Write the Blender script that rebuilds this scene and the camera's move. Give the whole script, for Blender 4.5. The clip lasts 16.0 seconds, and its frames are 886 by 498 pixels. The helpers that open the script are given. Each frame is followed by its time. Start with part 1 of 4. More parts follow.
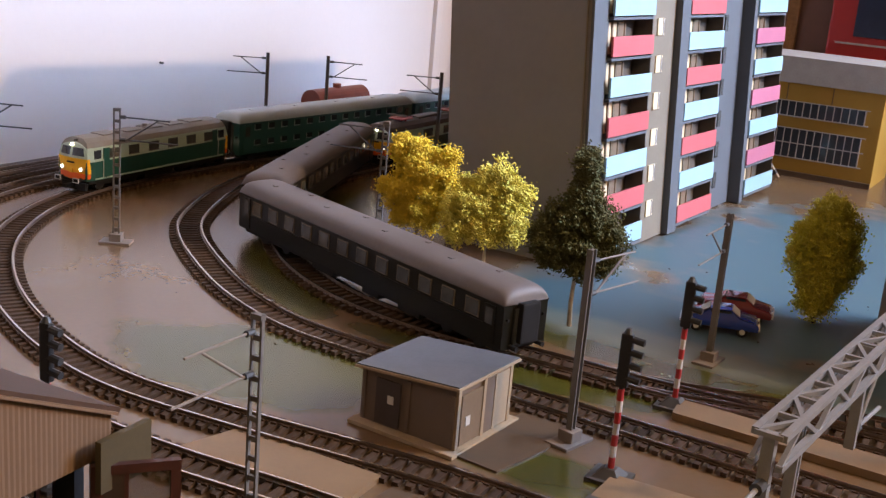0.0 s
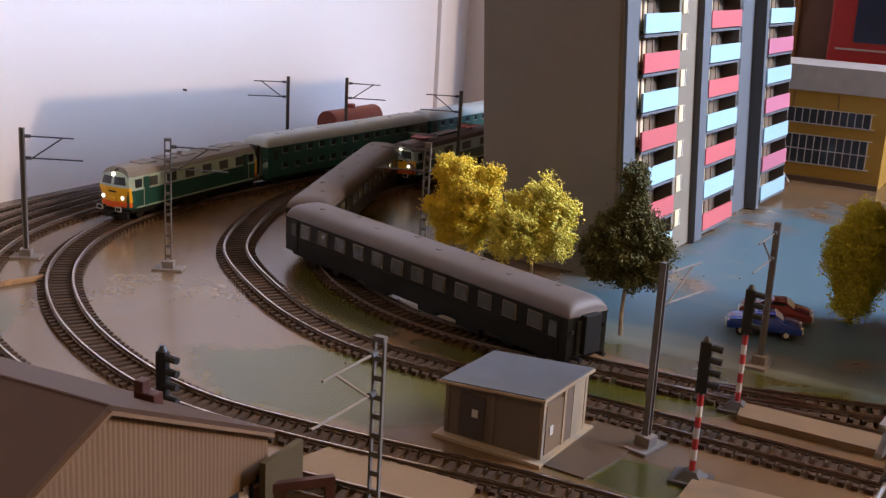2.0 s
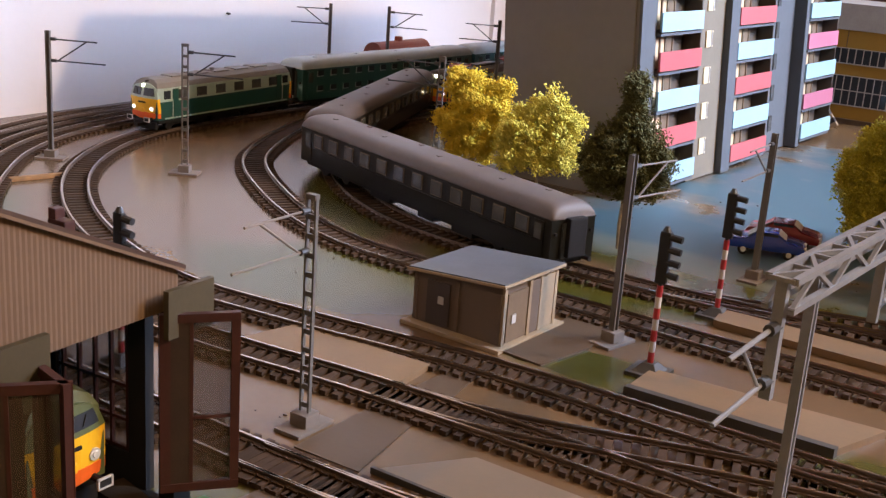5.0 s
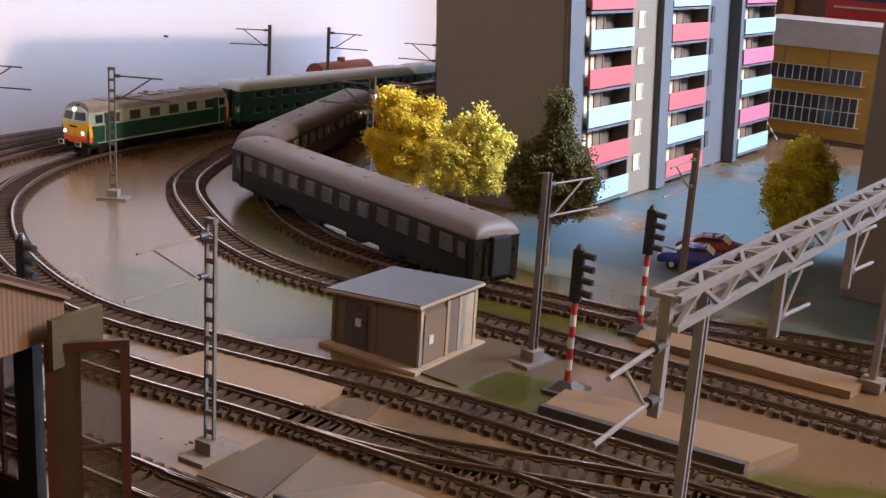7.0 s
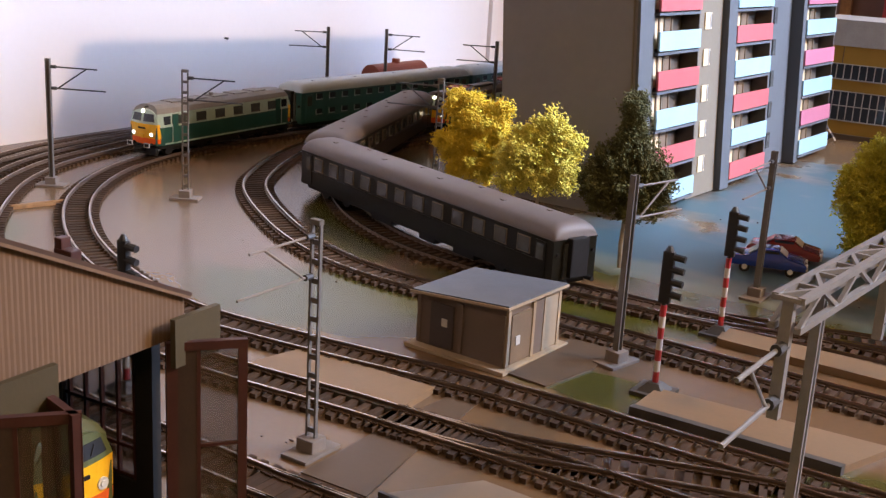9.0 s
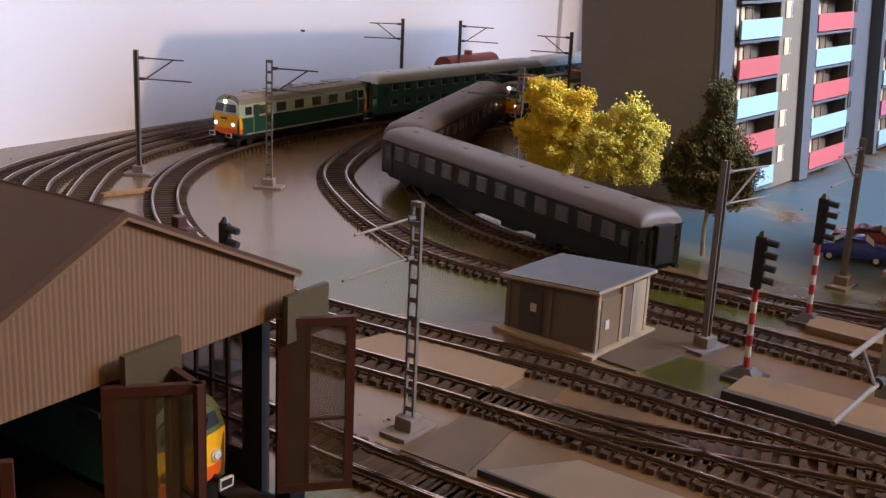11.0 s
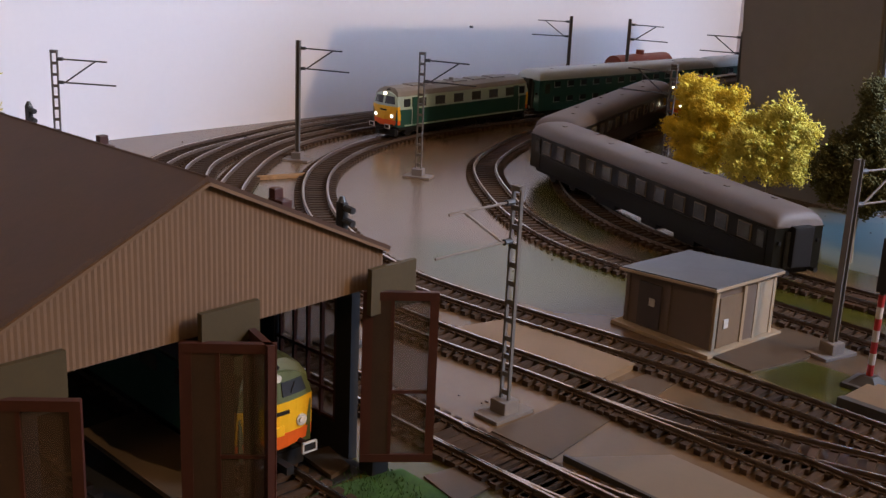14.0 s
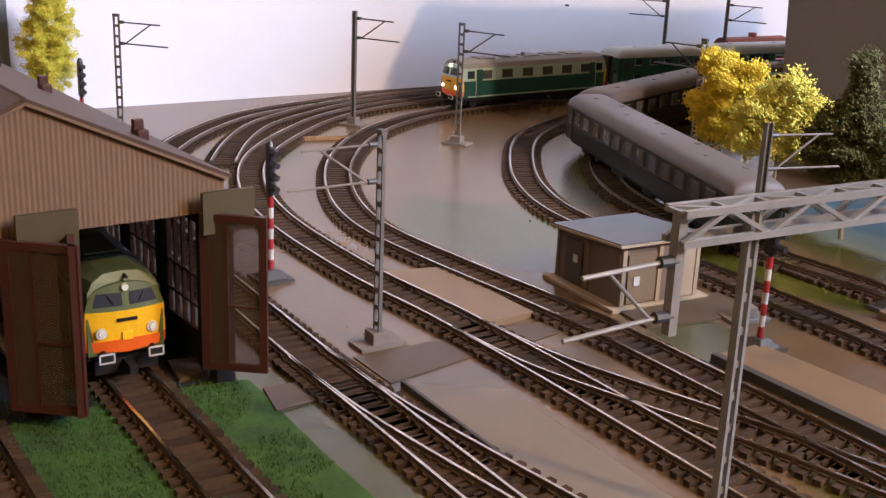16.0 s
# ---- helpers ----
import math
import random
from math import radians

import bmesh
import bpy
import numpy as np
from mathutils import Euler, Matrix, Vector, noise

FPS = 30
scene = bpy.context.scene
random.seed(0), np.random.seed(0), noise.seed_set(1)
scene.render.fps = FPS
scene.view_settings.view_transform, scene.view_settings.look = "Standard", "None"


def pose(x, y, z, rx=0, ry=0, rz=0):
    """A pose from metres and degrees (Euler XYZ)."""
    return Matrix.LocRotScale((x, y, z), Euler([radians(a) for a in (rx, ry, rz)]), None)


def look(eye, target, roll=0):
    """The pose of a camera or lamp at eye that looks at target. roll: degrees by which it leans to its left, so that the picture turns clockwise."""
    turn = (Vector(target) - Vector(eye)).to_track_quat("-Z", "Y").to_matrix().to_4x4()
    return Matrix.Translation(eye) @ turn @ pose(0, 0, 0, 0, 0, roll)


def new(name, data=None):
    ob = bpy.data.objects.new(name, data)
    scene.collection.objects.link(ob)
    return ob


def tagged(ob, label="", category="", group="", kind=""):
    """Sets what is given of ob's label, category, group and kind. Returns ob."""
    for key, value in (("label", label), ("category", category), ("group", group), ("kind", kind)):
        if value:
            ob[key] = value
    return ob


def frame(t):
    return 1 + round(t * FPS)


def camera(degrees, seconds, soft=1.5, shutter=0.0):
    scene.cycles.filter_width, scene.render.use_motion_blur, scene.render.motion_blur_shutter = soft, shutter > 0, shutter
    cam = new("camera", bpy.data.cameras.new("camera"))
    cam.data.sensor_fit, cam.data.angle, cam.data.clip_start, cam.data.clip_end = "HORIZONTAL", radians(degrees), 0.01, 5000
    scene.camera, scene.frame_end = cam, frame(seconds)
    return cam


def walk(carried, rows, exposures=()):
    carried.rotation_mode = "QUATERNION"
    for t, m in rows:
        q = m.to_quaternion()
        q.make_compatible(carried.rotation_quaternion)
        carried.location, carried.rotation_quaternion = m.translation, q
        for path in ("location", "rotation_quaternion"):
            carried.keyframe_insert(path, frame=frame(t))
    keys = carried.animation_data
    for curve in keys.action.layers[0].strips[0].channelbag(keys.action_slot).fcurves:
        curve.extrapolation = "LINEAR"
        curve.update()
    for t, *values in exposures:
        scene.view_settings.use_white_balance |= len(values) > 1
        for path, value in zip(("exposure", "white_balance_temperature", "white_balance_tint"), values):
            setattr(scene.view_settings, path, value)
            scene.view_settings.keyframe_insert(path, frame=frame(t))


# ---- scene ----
cam = camera(42.63, 16.0, soft=1.4)
ROWS = [
    (0, (-0.0286, 0.0445, 0.2299), (-0.3226, 0.4268, 0.0978), 4.90),
    (0.5, (-0.0539, 0.0329, 0.2287), (-0.3476, 0.4145, 0.0939), 4.63),
    (1, (-0.0698, 0.0171, 0.2281), (-0.3586, 0.4029, 0.0947), 4.10),
    (1.5, (-0.0648, 0.0013, 0.2358), (-0.3512, 0.3897, 0.1049), 3.69),
    (2, (-0.0542, -0.0030, 0.2365), (-0.3415, 0.3861, 0.1098), 3.25),
    (2.5, (-0.0470, -0.0112, 0.2379), (-0.3350, 0.3764, 0.1082), 3.38),
    (3, (-0.0388, -0.0141, 0.2241), (-0.3436, 0.3573, 0.0856), 3.50),
    (3.2, (-0.0349, -0.0164, 0.2195), (-0.3433, 0.3514, 0.0791), 4.12),
    (5.3, (0.0087, 0.0286, 0.2034), (-0.3054, 0.3903, 0.0602), 4.11),
    (5.5, (0.0129, 0.0297, 0.2034), (-0.2989, 0.3936, 0.0608), 4.16),
    (6, (0.0221, 0.0334, 0.2013), (-0.2874, 0.3989, 0.0577), 3.95),
    (6.5, (0.0236, 0.0406, 0.2040), (-0.2809, 0.4133, 0.0685), 3.76),
    (7, (0.0184, 0.0430, 0.2051), (-0.2862, 0.4161, 0.0708), 3.60),
    (7.5, (0.0138, 0.0428, 0.2068), (-0.2882, 0.4192, 0.0759), 3.73),
    (8, (0.0084, 0.0336, 0.2048), (-0.2989, 0.4047, 0.0710), 3.88),
    (8.5, (0.0045, 0.0284, 0.2045), (-0.3043, 0.3976, 0.0693), 3.96),
    (9, (0.0010, 0.0223, 0.2052), (-0.3144, 0.3861, 0.0702), 3.32),
    (9.2, (-0.0000, 0.0209, 0.2039), (-0.3176, 0.3822, 0.0673), 2.97),
    (11.5, (-0.0072, 0.0026, 0.2003), (-0.3437, 0.3460, 0.0631), 2.77),
    (12, (-0.0096, 0.0004, 0.1989), (-0.3507, 0.3400, 0.0635), 2.61),
    (12.5, (-0.0096, -0.0004, 0.1994), (-0.3647, 0.3237, 0.0620), 2.29),
    (13, (-0.0089, 0.0009, 0.1980), (-0.3780, 0.3111, 0.0655), 2.37),
    (13.5, (0.0034, 0.0085, 0.1965), (-0.3792, 0.3002, 0.0604), 2.60),
    (14, (0.0237, 0.0291, 0.1966), (-0.3643, 0.3113, 0.0559), 2.59),
    (14.5, (0.0457, 0.0591, 0.1936), (-0.3598, 0.3132, 0.0487), 1.76),
    (15, (0.0726, 0.0875, 0.1898), (-0.3414, 0.3251, 0.0412), 2.36),
    (15.5, (0.0975, 0.1146, 0.1888), (-0.3286, 0.3271, 0.0363), 1.71),
    (16, (0.1283, 0.1345, 0.1913), (-0.3052, 0.3346, 0.0431), 2.33),
]
walk(cam, [(t, look(eye, target, roll)) for t, eye, target, roll in ROWS],
     [(0.0, 0.0), (1.0, -0.22), (2.5, -0.16), (5.5, 0.17), (9.2, 0.17), (11.3, -0.24), (13.0, -0.42), (14.5, -0.55), (15.3, -0.02), (16.0, 0.08)])

# ---- light: a warm room lamp, cool window daylight, an added warm fill lamp ----
world = bpy.data.worlds.new("world")
scene.world = world
world.use_nodes = True
wn, wl = world.node_tree.nodes, world.node_tree.links
sky = wn.new("ShaderNodeTexSky")
sky.sky_type, sky.sun_disc = "NISHITA", False
sky.sun_elevation, sky.sun_rotation = radians(35), radians(80)
wl.new(sky.outputs["Color"], wn["Background"].inputs["Color"])
wn["Background"].inputs["Strength"].default_value = 0.1


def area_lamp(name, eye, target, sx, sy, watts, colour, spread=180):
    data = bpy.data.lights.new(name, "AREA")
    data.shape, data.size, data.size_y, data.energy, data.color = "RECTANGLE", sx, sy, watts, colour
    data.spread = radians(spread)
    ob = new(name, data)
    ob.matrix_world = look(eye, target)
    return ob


area_lamp("room_lamp", (1.9, 1.65, 1.75), (-0.5, 0.9, 0.0), 0.06, 0.06, 70, (1.0, 0.71, 0.43))
area_lamp("window_daylight", (0.25, 1.58, 0.80), (-0.75, 0.92, 0.05), 1.1, 0.65, 22, (0.48, 0.65, 1.0), 76)
# Unseen fill lamp, added to brighten and warm the foreground.
area_lamp("warm_fill_lamp", (1.5, -0.9, 1.78), (-0.3, 0.35, 0.0), 0.4, 0.4, 12, (1.0, 0.66, 0.36))


# ---- materials ----
def material(name, colour, rough=0.6, metal=0.0, vary=0.15, scale=60.0, bump=0.1, fine=8.0, spread=0.06, coat=0.0, glow=0.0):
    m = bpy.data.materials.new(name)
    m.use_nodes = True
    n, l = m.node_tree.nodes, m.node_tree.links
    b = n["Principled BSDF"]
    co = n.new("ShaderNodeTexCoord")
    big, small = n.new("ShaderNodeTexNoise"), n.new("ShaderNodeTexNoise")
    big.inputs["Scale"].default_value, small.inputs["Scale"].default_value = scale, scale * fine
    big.inputs["Detail"].default_value, small.inputs["Detail"].default_value = 4, 3
    mix = n.new("ShaderNodeMath")
    mix.operation = "ADD"
    info = n.new("ShaderNodeObjectInfo")
    for t in (big, small):
        l.new(co.outputs["Object"], t.inputs["Vector"])
    half = n.new("ShaderNodeMath")
    half.operation, half.inputs[1].default_value = "MULTIPLY", 0.5
    l.new(small.outputs["Fac"], half.inputs[0])
    l.new(big.outputs["Fac"], mix.inputs[0])
    l.new(half.outputs[0], mix.inputs[1])
    ramp = n.new("ShaderNodeMapRange")
    ramp.inputs["From Min"].default_value, ramp.inputs["From Max"].default_value = 0.35, 1.15
    ramp.inputs["To Min"].default_value, ramp.inputs["To Max"].default_value = 1 - vary, 1 + vary
    l.new(mix.outputs[0], ramp.inputs["Value"])
    own = n.new("ShaderNodeMapRange")
    own.inputs["To Min"].default_value, own.inputs["To Max"].default_value = 1 - spread, 1 + spread
    l.new(info.outputs["Random"], own.inputs["Value"])
    both = n.new("ShaderNodeMath")
    both.operation = "MULTIPLY"
    l.new(ramp.outputs[0], both.inputs[0])
    l.new(own.outputs[0], both.inputs[1])
    tint = n.new("ShaderNodeVectorMath")
    tint.operation, tint.inputs[0].default_value = "SCALE", colour
    l.new(both.outputs[0], tint.inputs["Scale"])
    l.new(tint.outputs[0], b.inputs["Base Color"])
    b.inputs["Roughness"].default_value, b.inputs["Metallic"].default_value = rough, metal
    b.inputs["Coat Weight"].default_value = coat
    if glow:
        b.inputs["Emission Color"].default_value = (*colour, 1)
        b.inputs["Emission Strength"].default_value = glow
    if bump:
        bp = n.new("ShaderNodeBump")
        bp.inputs["Strength"].default_value, bp.inputs["Distance"].default_value = bump, 0.0006
        l.new(mix.outputs[0], bp.inputs["Height"])
        l.new(bp.outputs[0], b.inputs["Normal"])
    return m


def glass_material(name, colour, rough=0.08, alpha=0.35):
    m = bpy.data.materials.new(name)
    m.use_nodes = True
    b = m.node_tree.nodes["Principled BSDF"]
    b.inputs["Base Color"].default_value, b.inputs["Roughness"].default_value, b.inputs["Alpha"].default_value = (*colour, 1), rough, alpha
    return m


def ground_material(name, base, patches, rough):
    """Airbrushed board: soft-edged patches of colour, each an ellipse with a ragged rim."""
    m = material(name, base, rough=rough, vary=0.12, scale=9, bump=0.012, fine=30, spread=0)
    n, l = m.node_tree.nodes, m.node_tree.links
    b = n["Principled BSDF"]
    colour = b.inputs["Base Color"].links[0].from_socket
    gloss = None
    geo = n.new("ShaderNodeNewGeometry")
    rag = n.new("ShaderNodeTexNoise")
    rag.inputs["Scale"].default_value, rag.inputs["Detail"].default_value = 22, 5
    l.new(geo.outputs["Position"], rag.inputs["Vector"])
    for x, y, rx, ry, turn, tone, soft in patches:
        mp = n.new("ShaderNodeMapping")
        mp.vector_type = "TEXTURE"
        mp.inputs["Location"].default_value, mp.inputs["Rotation"].default_value, mp.inputs["Scale"].default_value = (x, y, 0), (0, 0, radians(turn)), (rx, ry, 1)
        l.new(geo.outputs["Position"], mp.inputs["Vector"])
        ln = n.new("ShaderNodeVectorMath")
        ln.operation = "LENGTH"
        l.new(mp.outputs[0], ln.inputs[0])
        ad = n.new("ShaderNodeMath")
        ad.operation = "ADD"
        l.new(ln.outputs["Value"], ad.inputs[0])
        l.new(rag.outputs["Fac"], ad.inputs[1])
        mr = n.new("ShaderNodeMapRange")
        mr.inputs["From Min"].default_value, mr.inputs["From Max"].default_value = 1.5 - soft, 1.5 + soft
        mr.inputs["To Min"].default_value, mr.inputs["To Max"].default_value = 1, 0
        l.new(ad.outputs[0], mr.inputs["Value"])
        mx = n.new("ShaderNodeMix")
        mx.data_type = "RGBA"
        l.new(mr.outputs[0], mx.inputs[0])
        l.new(colour, mx.inputs[6])
        mx.inputs[7].default_value = (*tone, 1)
        colour = mx.outputs[2]
        if tone in MATT:
            rm = n.new("ShaderNodeMix")
            rm.data_type = "FLOAT"
            l.new(mr.outputs[0], rm.inputs[0])
            if gloss is None:
                rm.inputs[2].default_value = rough
            else:
                l.new(gloss, rm.inputs[2])
            rm.inputs[3].default_value = 0.46
            gloss = rm.outputs[0]
    # pale dusty clouds where the spray has worn
    worn = n.new("ShaderNodeTexNoise")
    worn.inputs["Scale"].default_value, worn.inputs["Detail"].default_value, worn.inputs["Roughness"].default_value = 13, 7, 0.62
    l.new(geo.outputs["Position"], worn.inputs["Vector"])
    wr = n.new("ShaderNodeMapRange")
    wr.inputs["From Min"].default_value, wr.inputs["From Max"].default_value = 0.55, 0.75
    wr.inputs["To Min"].default_value, wr.inputs["To Max"].default_value = 0.0, 0.2
    l.new(worn.outputs["Fac"], wr.inputs["Value"])
    dust = n.new("ShaderNodeMix")
    dust.data_type = "RGBA"
    l.new(wr.outputs[0], dust.inputs[0])
    l.new(colour, dust.inputs[6])
    dust.inputs[7].default_value = (0.15, 0.135, 0.11, 1)
    l.new(dust.outputs[2], b.inputs["Base Color"])
    if gloss is not None:
        l.new(gloss, b.inputs["Roughness"])
    return m


OLIVE, DUST = (0.060, 0.054, 0.008), (0.085, 0.053, 0.030)
BLUE, PALE = (0.060, 0.104, 0.119), (0.150, 0.165, 0.130)
MATT = (BLUE, PALE)
ground_mat = ground_material("varnished_board", (0.128, 0.076, 0.038), [
    (-0.455, 0.440, 0.085, 0.050, 15, OLIVE, 0.12),
    (-0.560, 0.570, 0.10, 0.028, -35, OLIVE, 0.12),
    (-0.630, 0.760, 0.085, 0.075, 0, OLIVE, 0.2),
    (-0.690, 0.350, 0.055, 0.035, -30, OLIVE, 0.15),
    (-0.360, 0.545, 0.10, 0.02, 10, OLIVE, 0.15),
    (-0.262, 0.452, 0.055, 0.02, 8, OLIVE, 0.15),
    (-0.090, 0.440, 0.075, 0.04, 10, OLIVE, 0.15),
    (-0.225, 0.245, 0.10, 0.025, 10, OLIVE, 0.2),
    (-0.300, 0.640, 0.14, 0.035, 8, OLIVE, 0.2),
    (-0.500, 0.700, 0.10, 0.035, 5, DUST, 0.15),
    (-0.170, 0.950, 0.30, 0.30, 5, BLUE, 0.12),
    (-0.370, 0.700, 0.10, 0.065, 5, BLUE, 0.25),
    (-0.330, 0.650, 0.10, 0.02, 5, PALE, 0.3),
], 0.24)
wall_mat = material("wall_paint", (0.69, 0.655, 0.665), rough=0.75, vary=0.03, scale=3, bump=0.06, fine=60)
# Unseen walls, ceiling and floor, darkened to cut light bounced onto the layout.
dim_room_paint = material("dim_unseen_wall_paint", (0.40, 0.33, 0.26), rough=0.85, vary=0.06, scale=3)
ceiling_mat = material("dim_ceiling_paint", (0.50, 0.46, 0.41), rough=0.9, vary=0.03, scale=4)
floor_mat = material("floor_boards", (0.12, 0.10, 0.09), rough=0.5, vary=0.2, scale=6)
sleeper_mat = material("sleeper_plastic", (0.048, 0.027, 0.0155), rough=0.85, vary=0.3, scale=300, spread=0.25)
rail_side = material("rail_nickel_side", (0.15, 0.105, 0.080), rough=0.42, metal=0.6, vary=0.3, scale=80)
rail_top = material("rail_head_polished", (0.50, 0.43, 0.37), rough=0.22, metal=1.0, vary=0.15, scale=60)
concrete = material("mast_base_grey", (0.1581, 0.1303, 0.1116), rough=0.7, vary=0.15, scale=200)
mast_mat = material("mast_grey", (0.1069, 0.0978, 0.0897), rough=0.5, vary=0.2, scale=200)
silver_mat = material("gantry_silver", (0.235, 0.228, 0.228), rough=0.38, metal=0.25, vary=0.15, scale=200)
wire_mat = material("arm_dark", (0.037, 0.037, 0.040), rough=0.5)
black_mat = material("black_plastic", (0.016, 0.016, 0.017), rough=0.4)
white_mat = material("white_paint", (0.465, 0.453, 0.434), rough=0.5)
red_mat = material("red_paint", (0.310, 0.019, 0.022), rough=0.45)
hut_wall = material("hut_wall_lilac_grey", (0.1216, 0.0897, 0.0706), rough=0.75, vary=0.08, scale=120)
hut_trim = material("hut_trim_beige", (0.2790, 0.2101, 0.1381), rough=0.7)
hut_roof = material("hut_roof_slate", (0.0788, 0.0840, 0.0953), rough=0.5, vary=0.2, scale=60)
hut_door = material("hut_door_brown", (0.149, 0.102, 0.062), rough=0.6)
hut_door_dark = material("hut_door_dark", (0.053, 0.040, 0.037), rough=0.6)
slab_mat = material("slab_card", (0.1800, 0.1108, 0.0555), rough=0.55, vary=0.1, scale=60)
slab_dark = material("slab_dark_edge", (0.046, 0.040, 0.034), rough=0.6)
road_mat = material("road_grey_card", (0.0752, 0.0468, 0.0256), rough=0.5, vary=0.1, scale=50)
trunk_mat = material("birch_bark", (0.260, 0.223, 0.174), rough=0.8, vary=0.5, scale=160)
bark_mat = material("brown_bark", (0.062, 0.037, 0.025), rough=0.9, vary=0.3, scale=200)
leaf_yellow = material("foliage_golden", (0.62, 0.45, 0.03), rough=0.85, vary=0.2, scale=90, bump=0.3)
leaf_lemon = material("foliage_lemon", (0.66, 0.57, 0.095), rough=0.85, vary=0.18, scale=90, bump=0.3)
leaf_green = material("foliage_dark_green", (0.085, 0.082, 0.022), rough=0.9, vary=0.4, scale=90, bump=0.3)
leaf_bush = material("foliage_yellow_green", (0.52, 0.45, 0.04), rough=0.85, vary=0.35, scale=90, bump=0.3)
grey_panel = material("block_grey_render", (0.165, 0.150, 0.135), rough=0.8, vary=0.08, scale=20)
# Cool pier grey; the east side's different lighting is put into it.
cool_grey_shaded = material("block_grey_pier_shaded", (0.081, 0.087, 0.096), rough=0.75, vary=0.08, scale=20)
beige_panel = material("block_beige_panel", (0.150, 0.122, 0.086), rough=0.8, vary=0.1, scale=40)
balcony_red = material("balcony_red", (0.43, 0.090, 0.094), rough=0.55, vary=0.06, scale=40)
balcony_blue = material("balcony_light_blue", (0.275, 0.430, 0.510), rough=0.55, vary=0.06, scale=40)
balcony_pink = material("balcony_pink", (0.40, 0.130, 0.190), rough=0.55, vary=0.06, scale=40)
# Brown tone with the shade of the balcony recesses put into it.
recess_shade = material("balcony_painted_shade", (0.1100, 0.0900, 0.0720), rough=0.8)
curtain_mat = material("curtain_cream", (0.56, 0.44, 0.27), rough=0.8, vary=0.2, scale=200)
window_dark = material("window_glass_dark", (0.03, 0.035, 0.045), rough=0.12)
window_lit = material("window_glass_grey", (0.0693, 0.0735, 0.0735), rough=0.15, vary=0.3, scale=150)
ochre = material("ochre_wall", (0.322, 0.186, 0.022), rough=0.7, vary=0.08, scale=30)
white_wall = material("white_wall", (0.360, 0.341, 0.322), rough=0.7)
shed_clad = material("shed_cladding_beige", (0.1369, 0.0791, 0.0432), rough=0.7, vary=0.08, scale=60)
shed_roof = material("shed_roof_brown", (0.046, 0.020, 0.0085), rough=0.6, vary=0.2, scale=50)
shed_frame = material("door_frame_russet", (0.0457, 0.0115, 0.0073), rough=0.5, vary=0.25, scale=150)
# Dark shed timber, taken near black to put the interior's shade into it.
shed_dark_shaded = material("shed_timber_shaded", (0.0084, 0.0060, 0.0048), rough=0.7, vary=0.3, scale=120)
olive_plate = material("post_plate_olive", (0.052, 0.037, 0.0135), rough=0.6, vary=0.15, scale=90)
door_wood = material("door_wood_brown", (0.036, 0.019, 0.011), rough=0.55, vary=0.35, scale=140)
door_glass = glass_material("door_glass", (0.085, 0.055, 0.038), 0.12, 0.52)
grass_mat = material("static_grass", (0.030, 0.078, 0.010), rough=0.9, vary=0.6, scale=60, spread=0)
coach_dark = material("coach_olive_brown", (0.0085, 0.0080, 0.0058), rough=0.3, vary=0.15, scale=60)
coach_roof = material("coach_roof_grey", (0.098, 0.077, 0.069), rough=0.6, vary=0.12, scale=50)
coach_under = material("coach_underframe", (0.014, 0.013, 0.013), rough=0.6)
coach_frame = material("coach_window_frame", (0.105, 0.080, 0.048), rough=0.5)
deck_green = material("coach_deep_green", (0.017, 0.068, 0.060), rough=0.35, vary=0.12, scale=60)
deck_roof = material("coach_roof_silver", (0.33, 0.37, 0.38), rough=0.4, vary=0.1, scale=60)
loco_green = material("loco_dark_green", (0.014, 0.064, 0.050), rough=0.33)
loco_pale = material("loco_pale_green", (0.36, 0.46, 0.39), rough=0.4)
loco_olive = material("loco_olive_green", (0.0810, 0.1008, 0.0414), rough=0.4)
loco_yellow = material("loco_yellow", (0.83, 0.45, 0.015), rough=0.38)
loco_orange = material("loco_orange", (0.78, 0.12, 0.012), rough=0.4)
loco_roof = material("loco_roof_grey", (0.186, 0.174, 0.155), rough=0.55)
lamp_on = material("headlight_lit", (1.0, 0.86, 0.62), rough=0.3, glow=9.0, vary=0)
lamp_rim = material("headlight_chrome", (0.66, 0.63, 0.58), rough=0.28, metal=0.35, vary=0.05)
lamp_off = material("headlight_lens", (0.62, 0.60, 0.55), rough=0.15)
car_blue = material("car_blue", (0.015, 0.045, 0.30), rough=0.18, coat=0.6, vary=0.03)
car_red = material("car_dark_red", (0.16, 0.015, 0.02), rough=0.2, coat=0.6, vary=0.03)
rust_tank = material("tank_rust_red", (0.205, 0.043, 0.019), rough=0.5)
brown_wood = material("brown_cabinet_wood", (0.105, 0.046, 0.028), rough=0.55, vary=0.2, scale=12)
cork = material("cork_edge", (0.211, 0.105, 0.037), rough=0.9, vary=0.4, scale=200)


for dull in (coach_dark, coach_under, sleeper_mat):
    dull.node_tree.nodes["Principled BSDF"].inputs["Specular IOR Level"].default_value = 0.2


# ---- mesh helpers ----
def link(name, bm, mat, smooth=False):
    me = bpy.data.meshes.new(name)
    bm.to_mesh(me)
    bm.free()
    me.materials.append(mat)
    if smooth:
        for p in me.polygons:
            p.use_smooth = True
    return new(name, me)


def part(name, bm, mat, parent, label="", smooth=False):
    ob = link(name, bm, mat, smooth)
    ob.parent = parent
    if label:
        ob["label"] = label
    return ob


def thing(name, m, label, category, group="", kind=""):
    ob = new(name)
    ob.matrix_basis = m
    return tagged(ob, label, category, group, kind)


